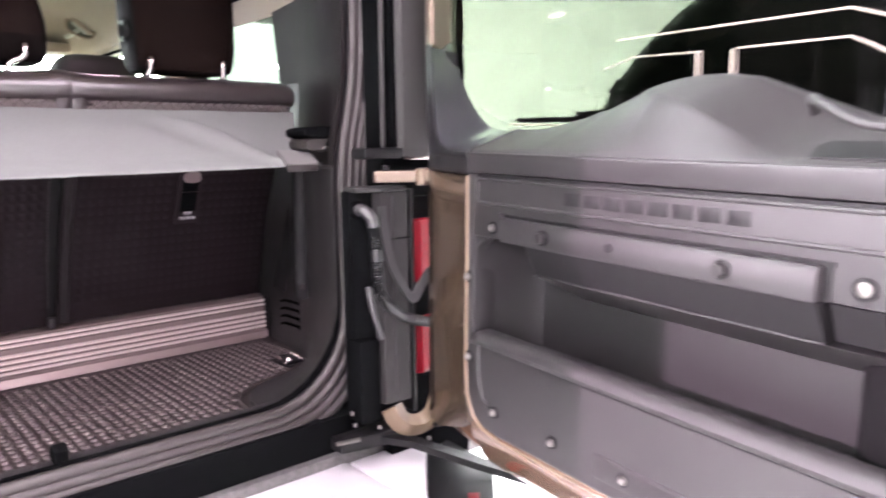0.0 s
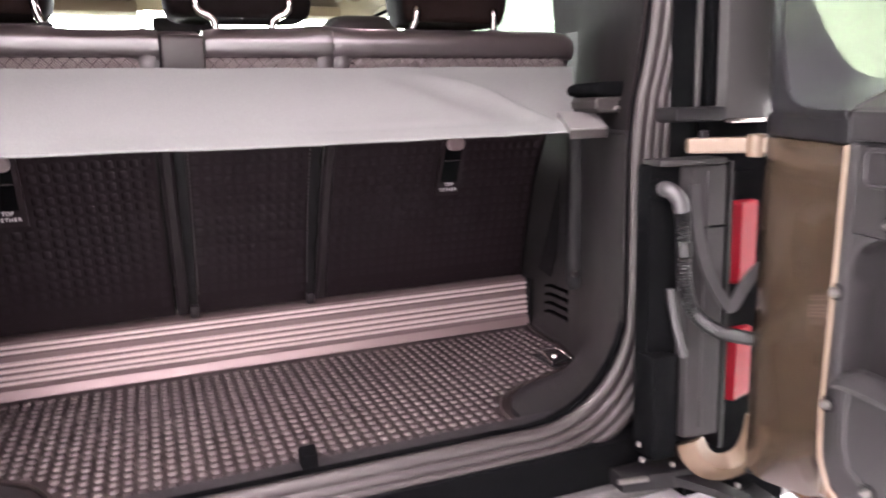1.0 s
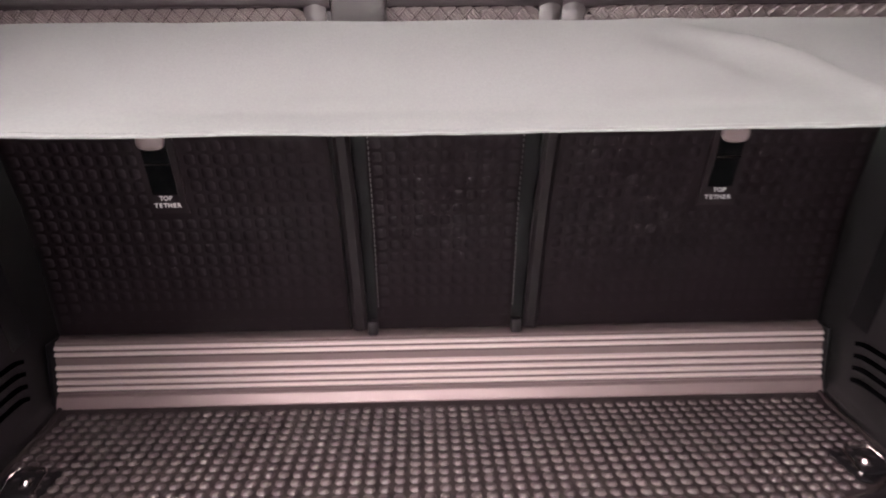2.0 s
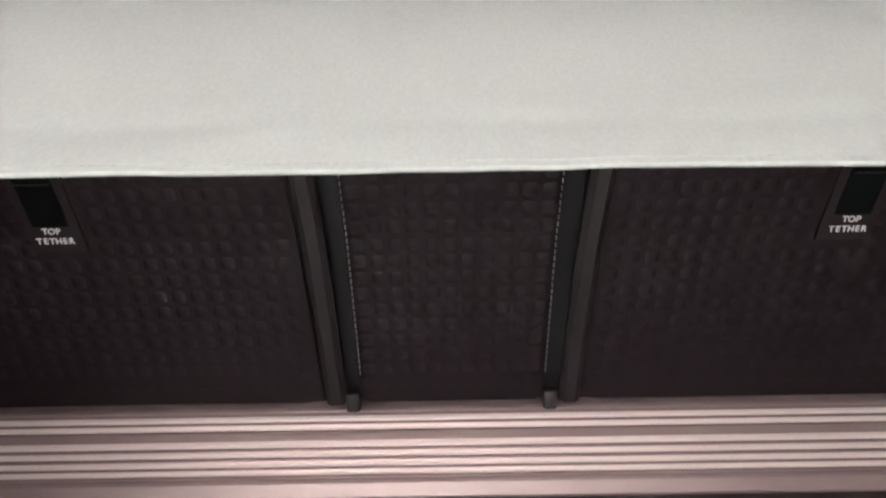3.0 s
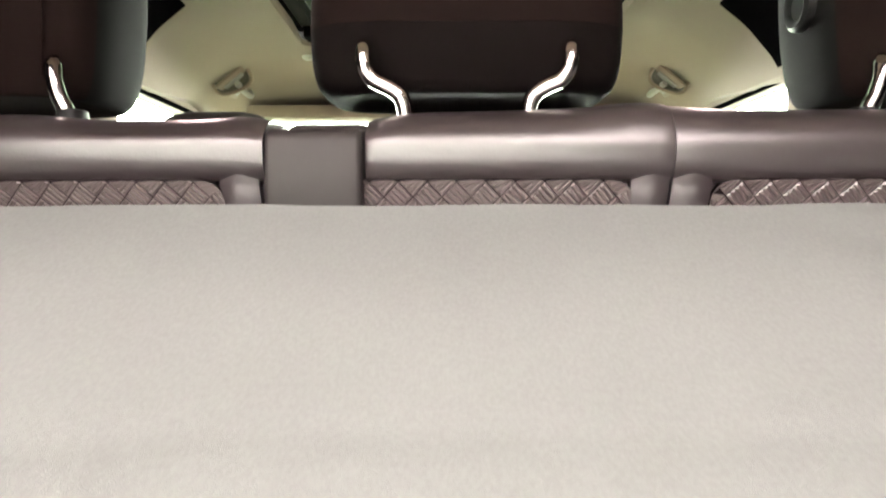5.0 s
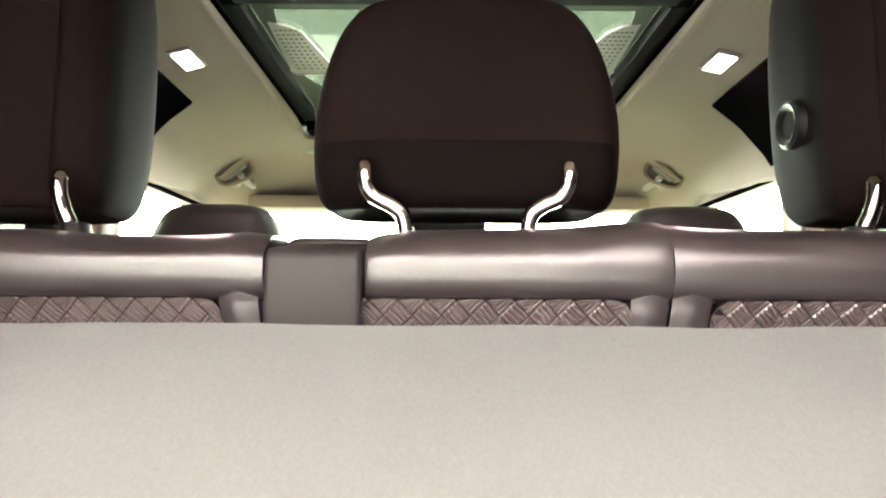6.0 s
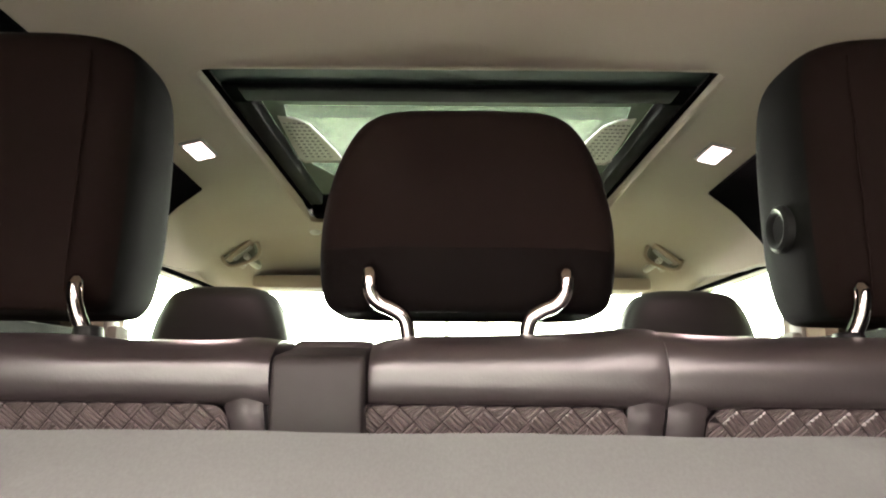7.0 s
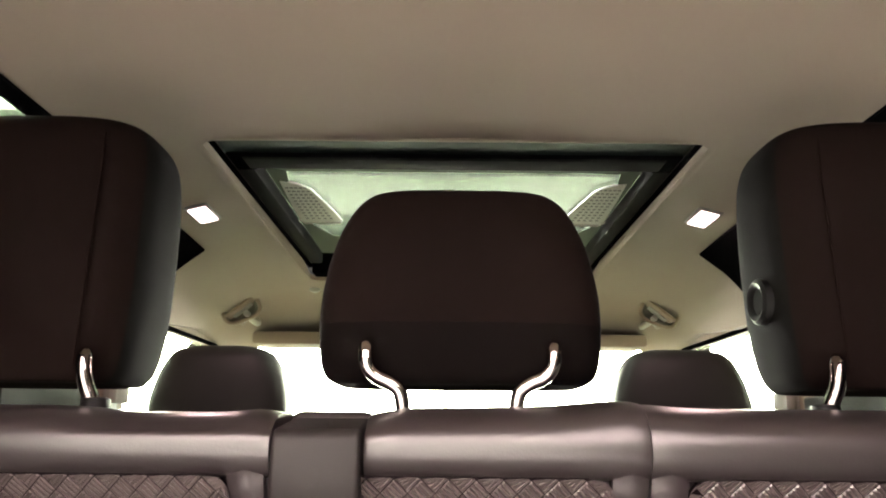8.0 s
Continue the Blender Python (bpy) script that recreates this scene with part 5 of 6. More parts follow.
    box(bm, X, X + 0.04, -0.9045, -0.8885, 0.905, 1.2245, 0.003)
    part("upper_panel", bm, DOOR_PLASTIC, g)
    slope = [(X + 0.0005, 1.1388), (X + 0.016, 1.1035), (X + 0.040, 1.1035), (X + 0.040, 1.1388)]
    part("upper_slope", prism(slope, -1.80, -1.4045, "y", 0.002), DOOR_SHADED, g, "slanted underside of the upper panel, coloured dark for shade")
    # rounded lower corner and the lower panel
    low = [(-1.80, 0.858), (-0.955, 0.858), (-0.925, 0.862), (-0.905, 0.874), (-0.893, 0.892), (-0.8885, 0.915), (-0.8885, 0.985), (-0.905, 1.0), (-1.80, 1.0)]
    part("lower_panel", prism(low, X, X + 0.03, "x", 0.004, 3), DOOR_PLASTIC, g)
    # pocket walls
    part("pocket_back", rbox(X + 0.112, X + 0.118, -1.80, -0.90, 0.86, 1.14), DOOR_PLASTIC, g)
    wall = []
    for z in (0.958, 0.985, 1.03, 1.08, 1.11, 1.127, 1.1385):
        k = interp(z, [0.985, 1.09, 1.1385], [0, 0.0, 0.40])
        row = []
        for i in range(13):
            a = math.pi / 2 * i / 12
            row.append((X + 0.003 + 0.112 * math.sin(a), -0.9025 - k * 0.03 - 0.034 * (1 - math.cos(a)), z))
        wall.append(row)
    part("pocket_wall", solid(wall, (0.0, 0.004, 0)), DOOR_PLASTIC, g)
    y0, z0 = -0.9045, 1.1390
    arc = [(y0 - 0.040 * (1 - math.cos(q)), z0 - 0.040 * (1 - math.sin(q))) for q in np.linspace(0, math.pi / 2, 9)]
    part("pocket_corner", prism([(y0, z0)] + arc, X + 0.0005, X + 0.0205, "x", 0.002), DOOR_PLASTIC, g)
    # surround of the pocket: a brow that slants back below the table and a slanting far end coloured dark for shade
    brow = [(X + 0.0415, 1.1382), (X + 0.1115, 1.1382), (X + 0.1115, 1.052), (X + 0.016, 1.0975), (X + 0.0415, 1.0985)]
    part("pocket_brow", prism(brow, -1.80, -1.012, "y"), DOOR_PLASTIC, g, "slanting brow inside the pocket", smooth=False)
    end = [(X + 0.003, -1.80), (X + 0.003, -1.500), (X + 0.008, -1.488), (X + 0.060, -1.418), (X + 0.090, -1.397), (X + 0.1115, -1.388), (X + 0.1115, -1.80)]
    part("pocket_end", prism(end, 0.966, 1.1030, "z", 0.002), DOOR_SHADED, g, "slanting end of the pocket, coloured dark for shade")
    part("pocket_floor", rbox(X + 0.02, X + 0.112, -1.45, -0.92, 0.955, 0.965), DOOR_PLASTIC, g)
    # rolled lip along the front of the pocket
    lip = [(X + 0.022, 0.984), (X - 0.004, 0.984), (X - 0.0105, 0.9875), (X - 0.0130, 0.9935), (X - 0.0105, 1.0015), (X - 0.003, 1.007), (X + 0.012, 1.007), (X + 0.022, 1.0)]
    bm = prism(lip, -1.80, -0.93, "y")
    part("pocket_lip", bm, DOOR_PLASTIC, g)
    cap = []
    for k in range(7):
        a = math.pi / 2 * k / 6
        cap.append([(x, -0.93 + 0.022 * math.sin(a), 0.984 + (z - 0.984) * math.cos(a) * 0.999) for x, z in lip])
    bm = bmesh.new()
    grid(bm, cap, closed=True)
    bmesh.ops.recalc_face_normals(bm, faces=bm.faces)
    part("lip_end", bm, DOOR_PLASTIC, g)
    part("crease", rbox(X - 0.0035, X + 0.004, -1.80, -1.05, 0.9815, 0.9838, 0.0005), TRIM_DARK, g)
    part("lower_rib", prism(round_rect(-1.80, -1.142, 0.875, 0.9075, 0.006), X - 0.0015, X + 0.004, "x", 0.003), DOOR_PLASTIC, g)
    part("frame_rib", sweep([(X + 0.0, -0.918, 1.0), (X, -0.915, 0.96), (X, -0.917, 0.93), (X, -0.926, 0.905), (X, -0.945, 0.897)], circle(0.0035, 8)), DOOR_PLASTIC, g)
    # band with raised mark
    part("band_groove", rbox(X - 0.0012, X + 0.002, -1.80, -0.9125, 1.2215, 1.2255), TRIM_DARK, g)
    part("band_top", prism(round_rect(-1.80, -0.8885, 1.2262, 1.2545, 0.004), X + 0.0005, X + 0.03, "x", 0.003), DOOR_PLASTIC, g)
    fr = [(X - 0.0005, y, z) for y, z in ((-1.80, 1.2195), (-0.918, 1.2195), (-0.9125, 1.214), (-0.9125, 1.192), (-0.918, 1.1865), (-1.80, 1.1865))]
    part("band_frame", sweep(fr, circle(0.0024, 8)), DOOR_PLASTIC, g, "raised rim round the name band")
    n = 8
    for i in range(n):
        y1 = -1.083 - i * 0.0315
        y0 = y1 - 0.0245
        bm = bmesh.new()
        box(bm, X - 0.0004, X + 0.001, y0, y1, 1.1955, 1.2105, 0.0003)
        part("mark_bar", bm, DOOR_MARK, g, "raised plain bar in the name band")
    # fold-down table
    tb = [(X + 0.002, 1.1705), (X - 0.008, 1.1705), (X - 0.012, 1.166), (X - 0.013, 1.143), (X - 0.0105, 1.1392), (X + 0.040, 1.1392), (X + 0.040, 1.17)]
    tab = part("table", prism(tb, -1.400, -0.973, "y", 0.003, 2), DOOR_PLASTIC, g, "grey fold-down table, closed")
    # the underside's shade is put into its darker colour
    part("table_underside", prism([(X - 0.0100, 1.1388), (X + 0.010, 1.0995), (X + 0.040, 1.0995), (X + 0.040, 1.1388)], -1.400, -1.022, "y", 0.002), DOOR_SHADED, tab, "slanted underside, coloured darker for shade")
    part("table_edge", tube([(X + 0.009, -1.026, 1.0998), (X + 0.009, -1.398, 1.0998)], 0.0013, 8), DOOR_PLASTIC, tab, "bright lower edge")
    part("table_gap", rbox(X - 0.0015, X + 0.004, -1.408, -0.966, 1.1705, 1.1745), TRIM_DARK, tab)
    part("table_gap", rbox(X - 0.0015, X + 0.004, -1.406, -1.4015, 1.1395, 1.1705), TRIM_DARK, tab)
    part("table_stop", rbox(X - 0.006, X + 0.004, -0.971, -0.962, 1.142, 1.176, 0.002), DOOR_PLASTIC, tab)
    for y in (-1.060, -1.309):
        part("knob", lathe([(0.003, -0.007), (0.006, -0.0065), (0.0072, -0.003), (0.0072, 0.003)], (X - 0.014, y, 1.1545), "x", 18), TRIM, tab, "round grey catch")
        part("knob_ring", lathe([(0.0074, -0.001), (0.0096, -0.0008), (0.0099, 0.002)], (X - 0.0135, y, 1.1545), "x", 18), TRIM_DARK, tab)
    part("table_mark", lathe([(0.003, -0.001), (0.0055, -0.0006), (0.006, 0.001)], (X - 0.0135, -1.166, 1.156), "x", 14), DOOR_MARK, tab)
    # grab-lock and trim screws
    part("lock", lathe([(0.002, -0.005), (0.005, -0.004), (0.0068, -0.002), (0.0068, 0.002)], (X - 0.002, -1.434, 1.156), "x", 20), SCREW, g, "bright round lock button")
    part("lock_ring", lathe([(0.0070, -0.002), (0.0096, -0.0015), (0.0100, 0.002)], (X - 0.002, -1.434, 1.156), "x", 20), TRIM_DARK, g)
    for y, z in ((-0.947, 1.154), (-0.892, 1.078), (-0.893, 0.960), (-0.952, 0.893), (-1.071, 0.892), (-1.190, 0.890), (-1.32, 0.888), (-1.46, 0.886)):
        part("screw_cup", lathe([(0.0050, -0.0006), (0.0086, -0.0012), (0.0094, 0.001)], (X - 0.0005, y, z), "x", 14), TRIM_DARK, g)
        part("screw", lathe([(0.0012, -0.0042), (0.0022, -0.0058), (0.0040, -0.0052), (0.0054, -0.002), (0.0056, 0.001)], (X - 0.001, y, z), "x", 12), SCREW, g, "bright trim screw")
    # shelf below the glass and the domed cover on it
    ys = [-0.885 - 0.013 * i for i in range(71)]
    sil = ([0.93, 0.983, 1.05, 1.1066, 1.15, 1.194, 1.2365, 1.2955, 1.369, 1.42], [0, 0.0126, 0.032, 0.0486, 0.055, 0.057, 0.051, 0.030, 0.004, 0.0])
    rows = []
    m = 40
    for j in range(m + 1):
        u = j / m
        row = []
        for i, y in enumerate(ys):
            h = interp(-y, *sil)
            # a front face up to a ridge that runs down towards the far end, and a flatter top behind it
            ur = interp(-y, [1.00, 1.08, 1.13, 1.17, 1.224, 1.28, 1.31, 1.345, 1.42], [1.0, 0.95, 0.60, 0.33, 0.20, 0.18, 0.15, 0.08, 0.04])
            zr = min(h, interp(-y, [1.00, 1.08, 1.13, 1.17, 1.224, 1.252, 1.279, 1.31, 1.345, 1.42], [0.014, 0.040, 0.050, 0.053, 0.046, 0.036, 0.0235, 0.009, 0.0008, 0.0]))
            w = 0.055
            front, top = zr * u / ur, zr + (h - zr) * (u - ur) / max(1.0 - ur, 0.02)
            mix = min(1.0, max(0.0, (u - ur + w) / (2 * w)))
            mix = mix * mix * (3 - 2 * mix)
            lift = front + (top - front) * mix if ur < 0.99 else h * u ** 0.9
            base_z = 1.2545 + interp(-y, [0.90, 1.08], [0.030, 0.037]) * min(1, u * 1.15)
            x = X + 0.001 + 0.146 * u
            z = base_z + lift
            if u < 0.10:
                z -= 0.006 * (1 - u / 0.10) ** 2
            row.append((x, y + 0.052 * u * max(0.0, 1 - i / 8), z))
        rows.append(row)
    part("cover_edge", tube([(p[0][0], p[0][1] - 0.001, p[0][2] - 0.0005) for p in rows[3:]], 0.0022, 8), DOOR_PLASTIC, g, "rounded pale edge of the domed cover")
    part("dome_cover", solid(rows, (0, 0, -0.006)), DOOR_PLASTIC, g, "domed grey cover below the rear window")
    # thin dark sheet on the surface in place of a recess in shade
    rows = [[(X + 0.146 * u, y + 0.05 * u, 1.2545 + 0.037 * 1.15 * u + 0.0022) for y in np.linspace(-1.60, -1.375, 8)] for u in np.linspace(0.10, 0.42, 6)]
    part("pull_recess_patch", solid(rows, (0, 0, -0.004)), TRIM_DARK, g, "dark sheet laid on the cover for a shaded pull recess")
    part("pull_bar", tube(smooth_path([(X + 0.05, -1.352, 1.300), (X + 0.035, -1.358, 1.312), (X + 0.02, -1.38, 1.304), (X + 0.012, -1.42, 1.288), (X + 0.012, -1.50, 1.284), (X + 0.012, -1.60, 1.284)], 6), 0.0045, 10), DOOR_PLASTIC, g)
    g.rotation_euler = (radians(1.5), 0, radians(-7.0))
    bpy.context.view_layer.update()
    return g


BRONZE_EDGE = mat("pale_bronze_edge", (0.20, 0.142, 0.100), 0.32, metal=0.3, vary=0.08, scale=12, bump=0.02, coat=0.3)
REVEAL = mat("satin_reveal_plastic", (0.024, 0.025, 0.029), 0.22, vary=0.06, scale=15, bump=0.05, spec=0.7, rvar=0.03)
BLACK_SATIN = mat("satin_black_frame", (0.012, 0.0115, 0.013), 0.4, vary=0.1, scale=12, bump=0.05, spec=0.25)
# darker copy of the door plastic, for faces that lie in shade
DOOR_SHADED = mat("shaded_door_plastic", (0.0090, 0.0082, 0.0088), 0.55, vary=0.1, scale=20, bump=0.3, bump_scale=1400, spec=0.12)
DOOR_MARK = mat("darker_mark_plastic", (0.0105, 0.0095, 0.0102), 0.5, vary=0.08, bump=0.2, spec=0.2)
LEAD = mat("pale_lead", (0.42, 0.37, 0.31), 0.35, metal=0.3, vary=0.1, bump=0.02)
BRONZE_DARK = mat("dark_bronze_paint", (0.12, 0.085, 0.06), 0.4, metal=0.3, vary=0.08, scale=12, bump=0.02)
GLASS_REAR = tinted_glass("rear_window_glass", (0.205, 0.225, 0.190), 0.025)
gate = tailgate()


def spare_wheel():
    t = thing("spare_wheel", (0.72, -1.265, 1.11), "black spare tyre mounted outside the tailgate", "wheel")
    c = (0.74, -1.305, 1.092)
    part("tyre", lathe([(0.20, -0.09), (0.26, -0.105), (0.34, -0.11), (0.385, -0.10), (0.405, -0.08), (0.408, 0.0), (0.405, 0.08), (0.385, 0.10), (0.30, 0.11), (0.20, 0.09)], c, "x", 56), TYRE, t)
    part("rim", lathe([(0.05, -0.06), (0.20, -0.085), (0.205, 0.085), (0.05, 0.06)], c, "x", 32), BLACK_GLOSS, t)
    for k in range(14):
        a = 2 * math.pi * k / 14
        bm = rbox(c[0] - 0.085, c[0] + 0.085, -0.012, 0.012, 0.392, 0.4078, 0.002)
        bmesh.ops.rotate(bm, verts=bm.verts, cent=(0, 0, 0), matrix=Matrix.Rotation(a, 3, "X"))
        bmesh.ops.translate(bm, verts=bm.verts, vec=(0, c[1], c[2]))
        part("tread_block", bm, TYRE, t)
    part("carrier", rbox(0.650, 0.70, -1.36, -1.17, 1.0, 1.22, 0.01), TRIM_DARK, t)


spare_wheel()

# ---- roof glass, lamps and handles ----


def sunroof():
    w, y0, y1 = SUN
    t = thing("sunroof", (0, (y0 + y1) / 2, 1.77), "dark green tinted glass sunroof in a black frame", "sunroof")
    for s in (1, -1):
        a = lambda *x: sorted(s * v for v in x)
        part("side_rail", rbox(*a(w - 0.003, w + 0.010), y0, y1 + 0.004, 1.7755, 1.80, 0.003), MATT_BLACK, t)
        part("side_channel", rbox(*a(w - 0.034, w - 0.0060), y0 + 0.137, y1 - 0.05, 1.7745, 1.800, 0.004), SOFT_GREY, t, "dark grey guide rail")
        part("channel_line", rbox(*a(w - 0.0058, w - 0.0032), y0 + 0.05, y1 - 0.03, 1.779, 1.80), TRIM_DARK, t)
        part("corner", rbox(*a(w - 0.040, w - 0.0095), y0 + 0.080, y0 + 0.146, 1.7720, 1.7785, 0.003), MATT_BLACK, t)
    part("rear_rail", rbox(-w + 0.012, w - 0.012, y0 + 0.080, y0 + 0.0865, 1.770, 1.80, 0.002), MATT_BLACK, t)
    part("blind_bar", rbox(-w + 0.030, w - 0.030, y0 + 0.087, y0 + 0.136, 1.769, 1.790, 0.006, 3), SOFT_GREY, t, "dark grey blind roller bar")
    part("front_rail", rbox(-w + 0.0095, w - 0.0095, y1 - 0.05, y1 + 0.004, 1.752, 1.80, 0.004), MATT_BLACK, t)
    pane = part("pane", rbox(-w + 0.004, w - 0.004, y0 - 0.03, y1 + 0.02, 1.8025, 1.8075), GLASS_DARK, t, smooth=False)
    pane.visible_shadow = False
    part("rear_pane_band", rbox(-w + 0.0095, w - 0.0095, y0 - 0.004, y0 + 0.0798, 1.775, 1.778), BAND_GLASS, t, "dark green glass band", smooth=False)
    # rolled edge of the headliner: a rounded loop that dips and then turns up into the opening
    def loop(off, drop):
        r = 0.026
        out = []
        for cx, cy, a0 in ((w - r, y1 - r, 0), (-w + r, y1 - r, 90), (-w + r, y0 + r, 180), (w - r, y0 + r, 270)):
            for k in range(9):
                q = radians(a0 + 11.25 * k)
                px, py = cx + (r + off) * math.cos(q), cy + (r + off) * math.sin(q)
                out.append((px, py, roof_z(px, py) - drop))
        return out
    bm = bmesh.new()
    rings = [loop(o, d) for o, d in ((0.0125, 0.0001), (0.0090, 0.0004), (0.0050, 0.0006), (0.0022, 0.0001), (0.0010, -0.0040), (0.0005, -0.0110))]
    grid(bm, [r + [r[0]] for r in rings])
    bmesh.ops.recalc_face_normals(bm, faces=bm.faces)
    part("lip", bm, HEADLINER, t, "pale rolled headliner edge")
    # dark bar that stands for a reflection in the glass
    part("reflection_bar", prism([(0.335, 1.7935), (0.335, 1.797), (0.392, 1.7985), (0.392, 1.7955)], -w + 0.06, w - 0.06, "x", 0.001), REFLECT_DARK, t, "green-grey bar below the glass for a darker reflection")
    for s in (1, -1):
        # reflections in the glass, built as pale perforated pads under its front
        bm = bmesh.new()
        q = smooth_path([(s * 0.2935, 0.4495, 0), (s * 0.2655, 0.462, 0), (s * 0.247, 0.490, 0)], 4)[:-1] + smooth_path([(s * 0.247, 0.490, 0), (s * 0.232, 0.580, 0), (s * 0.2195, 0.674, 0), (s * 0.226, 0.690, 0), (s * 0.2936, 0.695, 0)], 3)
        q = [(p[0], p[1]) for p in q] + [(s * 0.302, 0.670), (s * 0.2985, 0.550)]
        pad = part("grille_reflection", prism(q, 1.7965, 1.800, "z", 0.001), REFLECT_PALE, t, "reflection of a perforated grille, built as a pale pad", smooth=False)
        for i in range(11):
            for j in range(5):
                y = 0.478 + i * 0.0185
                x0 = interp(y, [0.47, 0.69], [0.252, 0.232])
                x = x0 + 0.004 + j * (0.288 - x0) / 4.6
                box(bm, s * x - 0.0028, s * x + 0.0028, y - 0.0022, y + 0.0022, 1.7952, 1.7962)
        tagged(part("perforation", bm, REFLECT_GREY, pad, smooth=False), kind="stuff")
        part("reflection_rim", tube([(s * 0.302, 0.672, 1.7955), (s * 0.294, 0.697, 1.7955), (s * 0.222, 0.692, 1.7955)], 0.0022, 6), HANDLE, pad)
        # dark sheet for the darker reflection along the pane's side
        part("reflection_edge", prism([(s * 0.3035, 0.33), (s * 0.262, 0.33), (s * 0.276, 0.43), (s * 0.290, 0.55), (s * 0.284, 0.72), (s * 0.255, 0.80), (s * 0.20, 0.84), (s * 0.20, 0.96), (s * 0.3035, 0.96)], 1.7985, 1.8000, "z"), REFLECT_DARK, t, "green-grey sheet below the glass for a darker reflection", smooth=False)


REFLECT_GREY = mat("grey_green_reflection", (0.20, 0.24, 0.20), 0.6, vary=0.08, bump=0.05)
REFLECT_DARK = mat("dark_green_reflection", (0.135, 0.175, 0.140), 0.7, vary=0.12, scale=12, bump=0.05, spec=0.1)
BAND_GLASS = mat("dark_green_band", (0.0080, 0.0150, 0.0142), 0.5, vary=0.1, bump=0.0, spec=0.03)
sunroof()


def reading_lamp(s):
    x, y = s * 0.428, 0.478
    z = roof_z(x, y) - 0.001
    t = thing("reading_lamp", (x, y, z), "small lit rectangular reading lamp in the headliner", "lamp", "reading lamps")
    def slab(hw, hl, z0, z1):
        bm = rbox(-hw, hw, -hl, hl, z0, z1, 0.003)
        bmesh.ops.rotate(bm, verts=bm.verts, cent=(0, 0, 0), matrix=Matrix.Rotation(radians(s * 14), 3, "Y"))
        bmesh.ops.translate(bm, verts=bm.verts, vec=(x, y, z))
        return bm
    part("bezel", slab(0.020, 0.043, -0.003, 0.003), GRIP, t)
    part("lens", slab(0.015, 0.036, -0.0055, -0.0025), LAMP_GLOW, t, "glowing lens")
    la = bpy.data.lights.new("reading_light", "AREA")
    la.shape, la.size, la.size_y, la.energy, la.color = "RECTANGLE", 0.03, 0.07, READ_W, (1.0, 0.86, 0.74)
    ob = new("reading_light", la)
    ob.matrix_world = pose(x, y, z - 0.012, 0, 0, 0)


READ_W = 1.2
reading_lamp(1)
reading_lamp(-1)


def grab_handle(s):
    x, y = s * 0.530, 1.165
    z = roof_z(x, y) - 0.004
    t = thing("grab_handle", (x, y, z), "pale beige folding roof grab handle", "handle", "grab handles")
    rot = Matrix.Rotation(radians(s * 40), 3, "Y")
    def put(bm):
        bmesh.ops.rotate(bm, verts=bm.verts, cent=(0, 0, 0), matrix=rot)
        bmesh.ops.translate(bm, verts=bm.verts, vec=(x, y, z))
        return bm
    e1 = Vector((0.90, -s * 0.15, -s * 0.42)).normalized()
    n = Vector((-s * 0.25, -0.88, -0.40)).normalized()
    e2 = n.cross(e1).normalized()
    mid = Vector((x, y - 0.045, z - 0.004))
    ring = [mid + e1 * u + e2 * v for u, v in squircle(0, 0, 0.046, 0.027, 28, 3.0)]
    part("bezel", sweep(ring, circle(0.0050, 8), closed=True, up=n), HEADLINER, t, "pale rounded bezel")
    bm = bmesh.new()
    inner = [[mid + n * d + e1 * u * k + e2 * v * k for u, v in squircle(0, 0, 0.041, 0.022, 28, 3.0)] for k, d in ((1.0, 0.002), (0.85, -0.008), (0.3, -0.012))]
    vv = grid(bm, inner, closed=True)
    bm.faces.new(vv[-1])
    # shade inside the handle comes from this darker grey
    part("hollow", bm, HOLLOW, t, "hollow with its shade put into the grey colour")
    part("plate", put(rbox(-0.040, 0.040, -0.080, 0.080, -0.004, 0.004, 0.004)), HEADLINER, t)
    part("recess", put(rbox(-0.028, 0.028, -0.055, 0.055, -0.0075, -0.004, 0.002)), GRIP, t)
    part("grip", put(tube(smooth_path([(0.002, -0.040, -0.014), (0, -0.010, -0.030), (0, 0.045, -0.032), (0.002, 0.062, -0.022), (0.004, 0.066, -0.004)], 6), 0.008, 10)), HANDLE, t)


grab_handle(1)
grab_handle(-1)


def sun_visor(s):
    t = thing("sun_visor", (s * 0.38, 1.34, 1.65), "pale beige sun visor folded up against the roof front", "sun visor", "sun visors")
    part("board", prism(round_rect(*sorted((s * 0.14, s * 0.538)), 1.618, 1.652, 0.010), 1.27, 1.40, "y", 0.004), HEADLINER, t)
    part("rod", tube([(s * 0.14, 1.395, 1.646), (s * 0.575, 1.395, 1.646)], 0.004, 8), HANDLE, t)


sun_visor(1)
sun_visor(-1)


def roof_button(x, y):
    t = thing("coat_hook", (x, y, roof_z(x, y)), "small pale oval coat hook on the headliner", "coat hook", "coat hooks")
    z = roof_z(x, y)
    bm = lathe([(0.004, -0.009), (0.010, -0.007), (0.014, -0.002), (0.015, 0.002)], (x, y, z), "z", 16)
    part("button", bm, HANDLE, t)


for x, y in ((-0.34, 1.09), (0.34, 1.09), (0.445, 0.30)):
    roof_button(x, y)


def mirror():
    t = thing("rear_view_mirror", (0.0, 1.30, 1.60), "dark plastic rear view mirror on the windscreen", "mirror")
    part("shell", rbox(-0.10, 0.10, 1.285, 1.32, 1.545, 1.608, 0.012, 3), TRIM_DARK, t)
    part("stalk", tube([(0, 1.32, 1.585), (0, 1.39, 1.61), (0, 1.41, 1.622)], 0.012, 8), TRIM_DARK, t)


mirror()


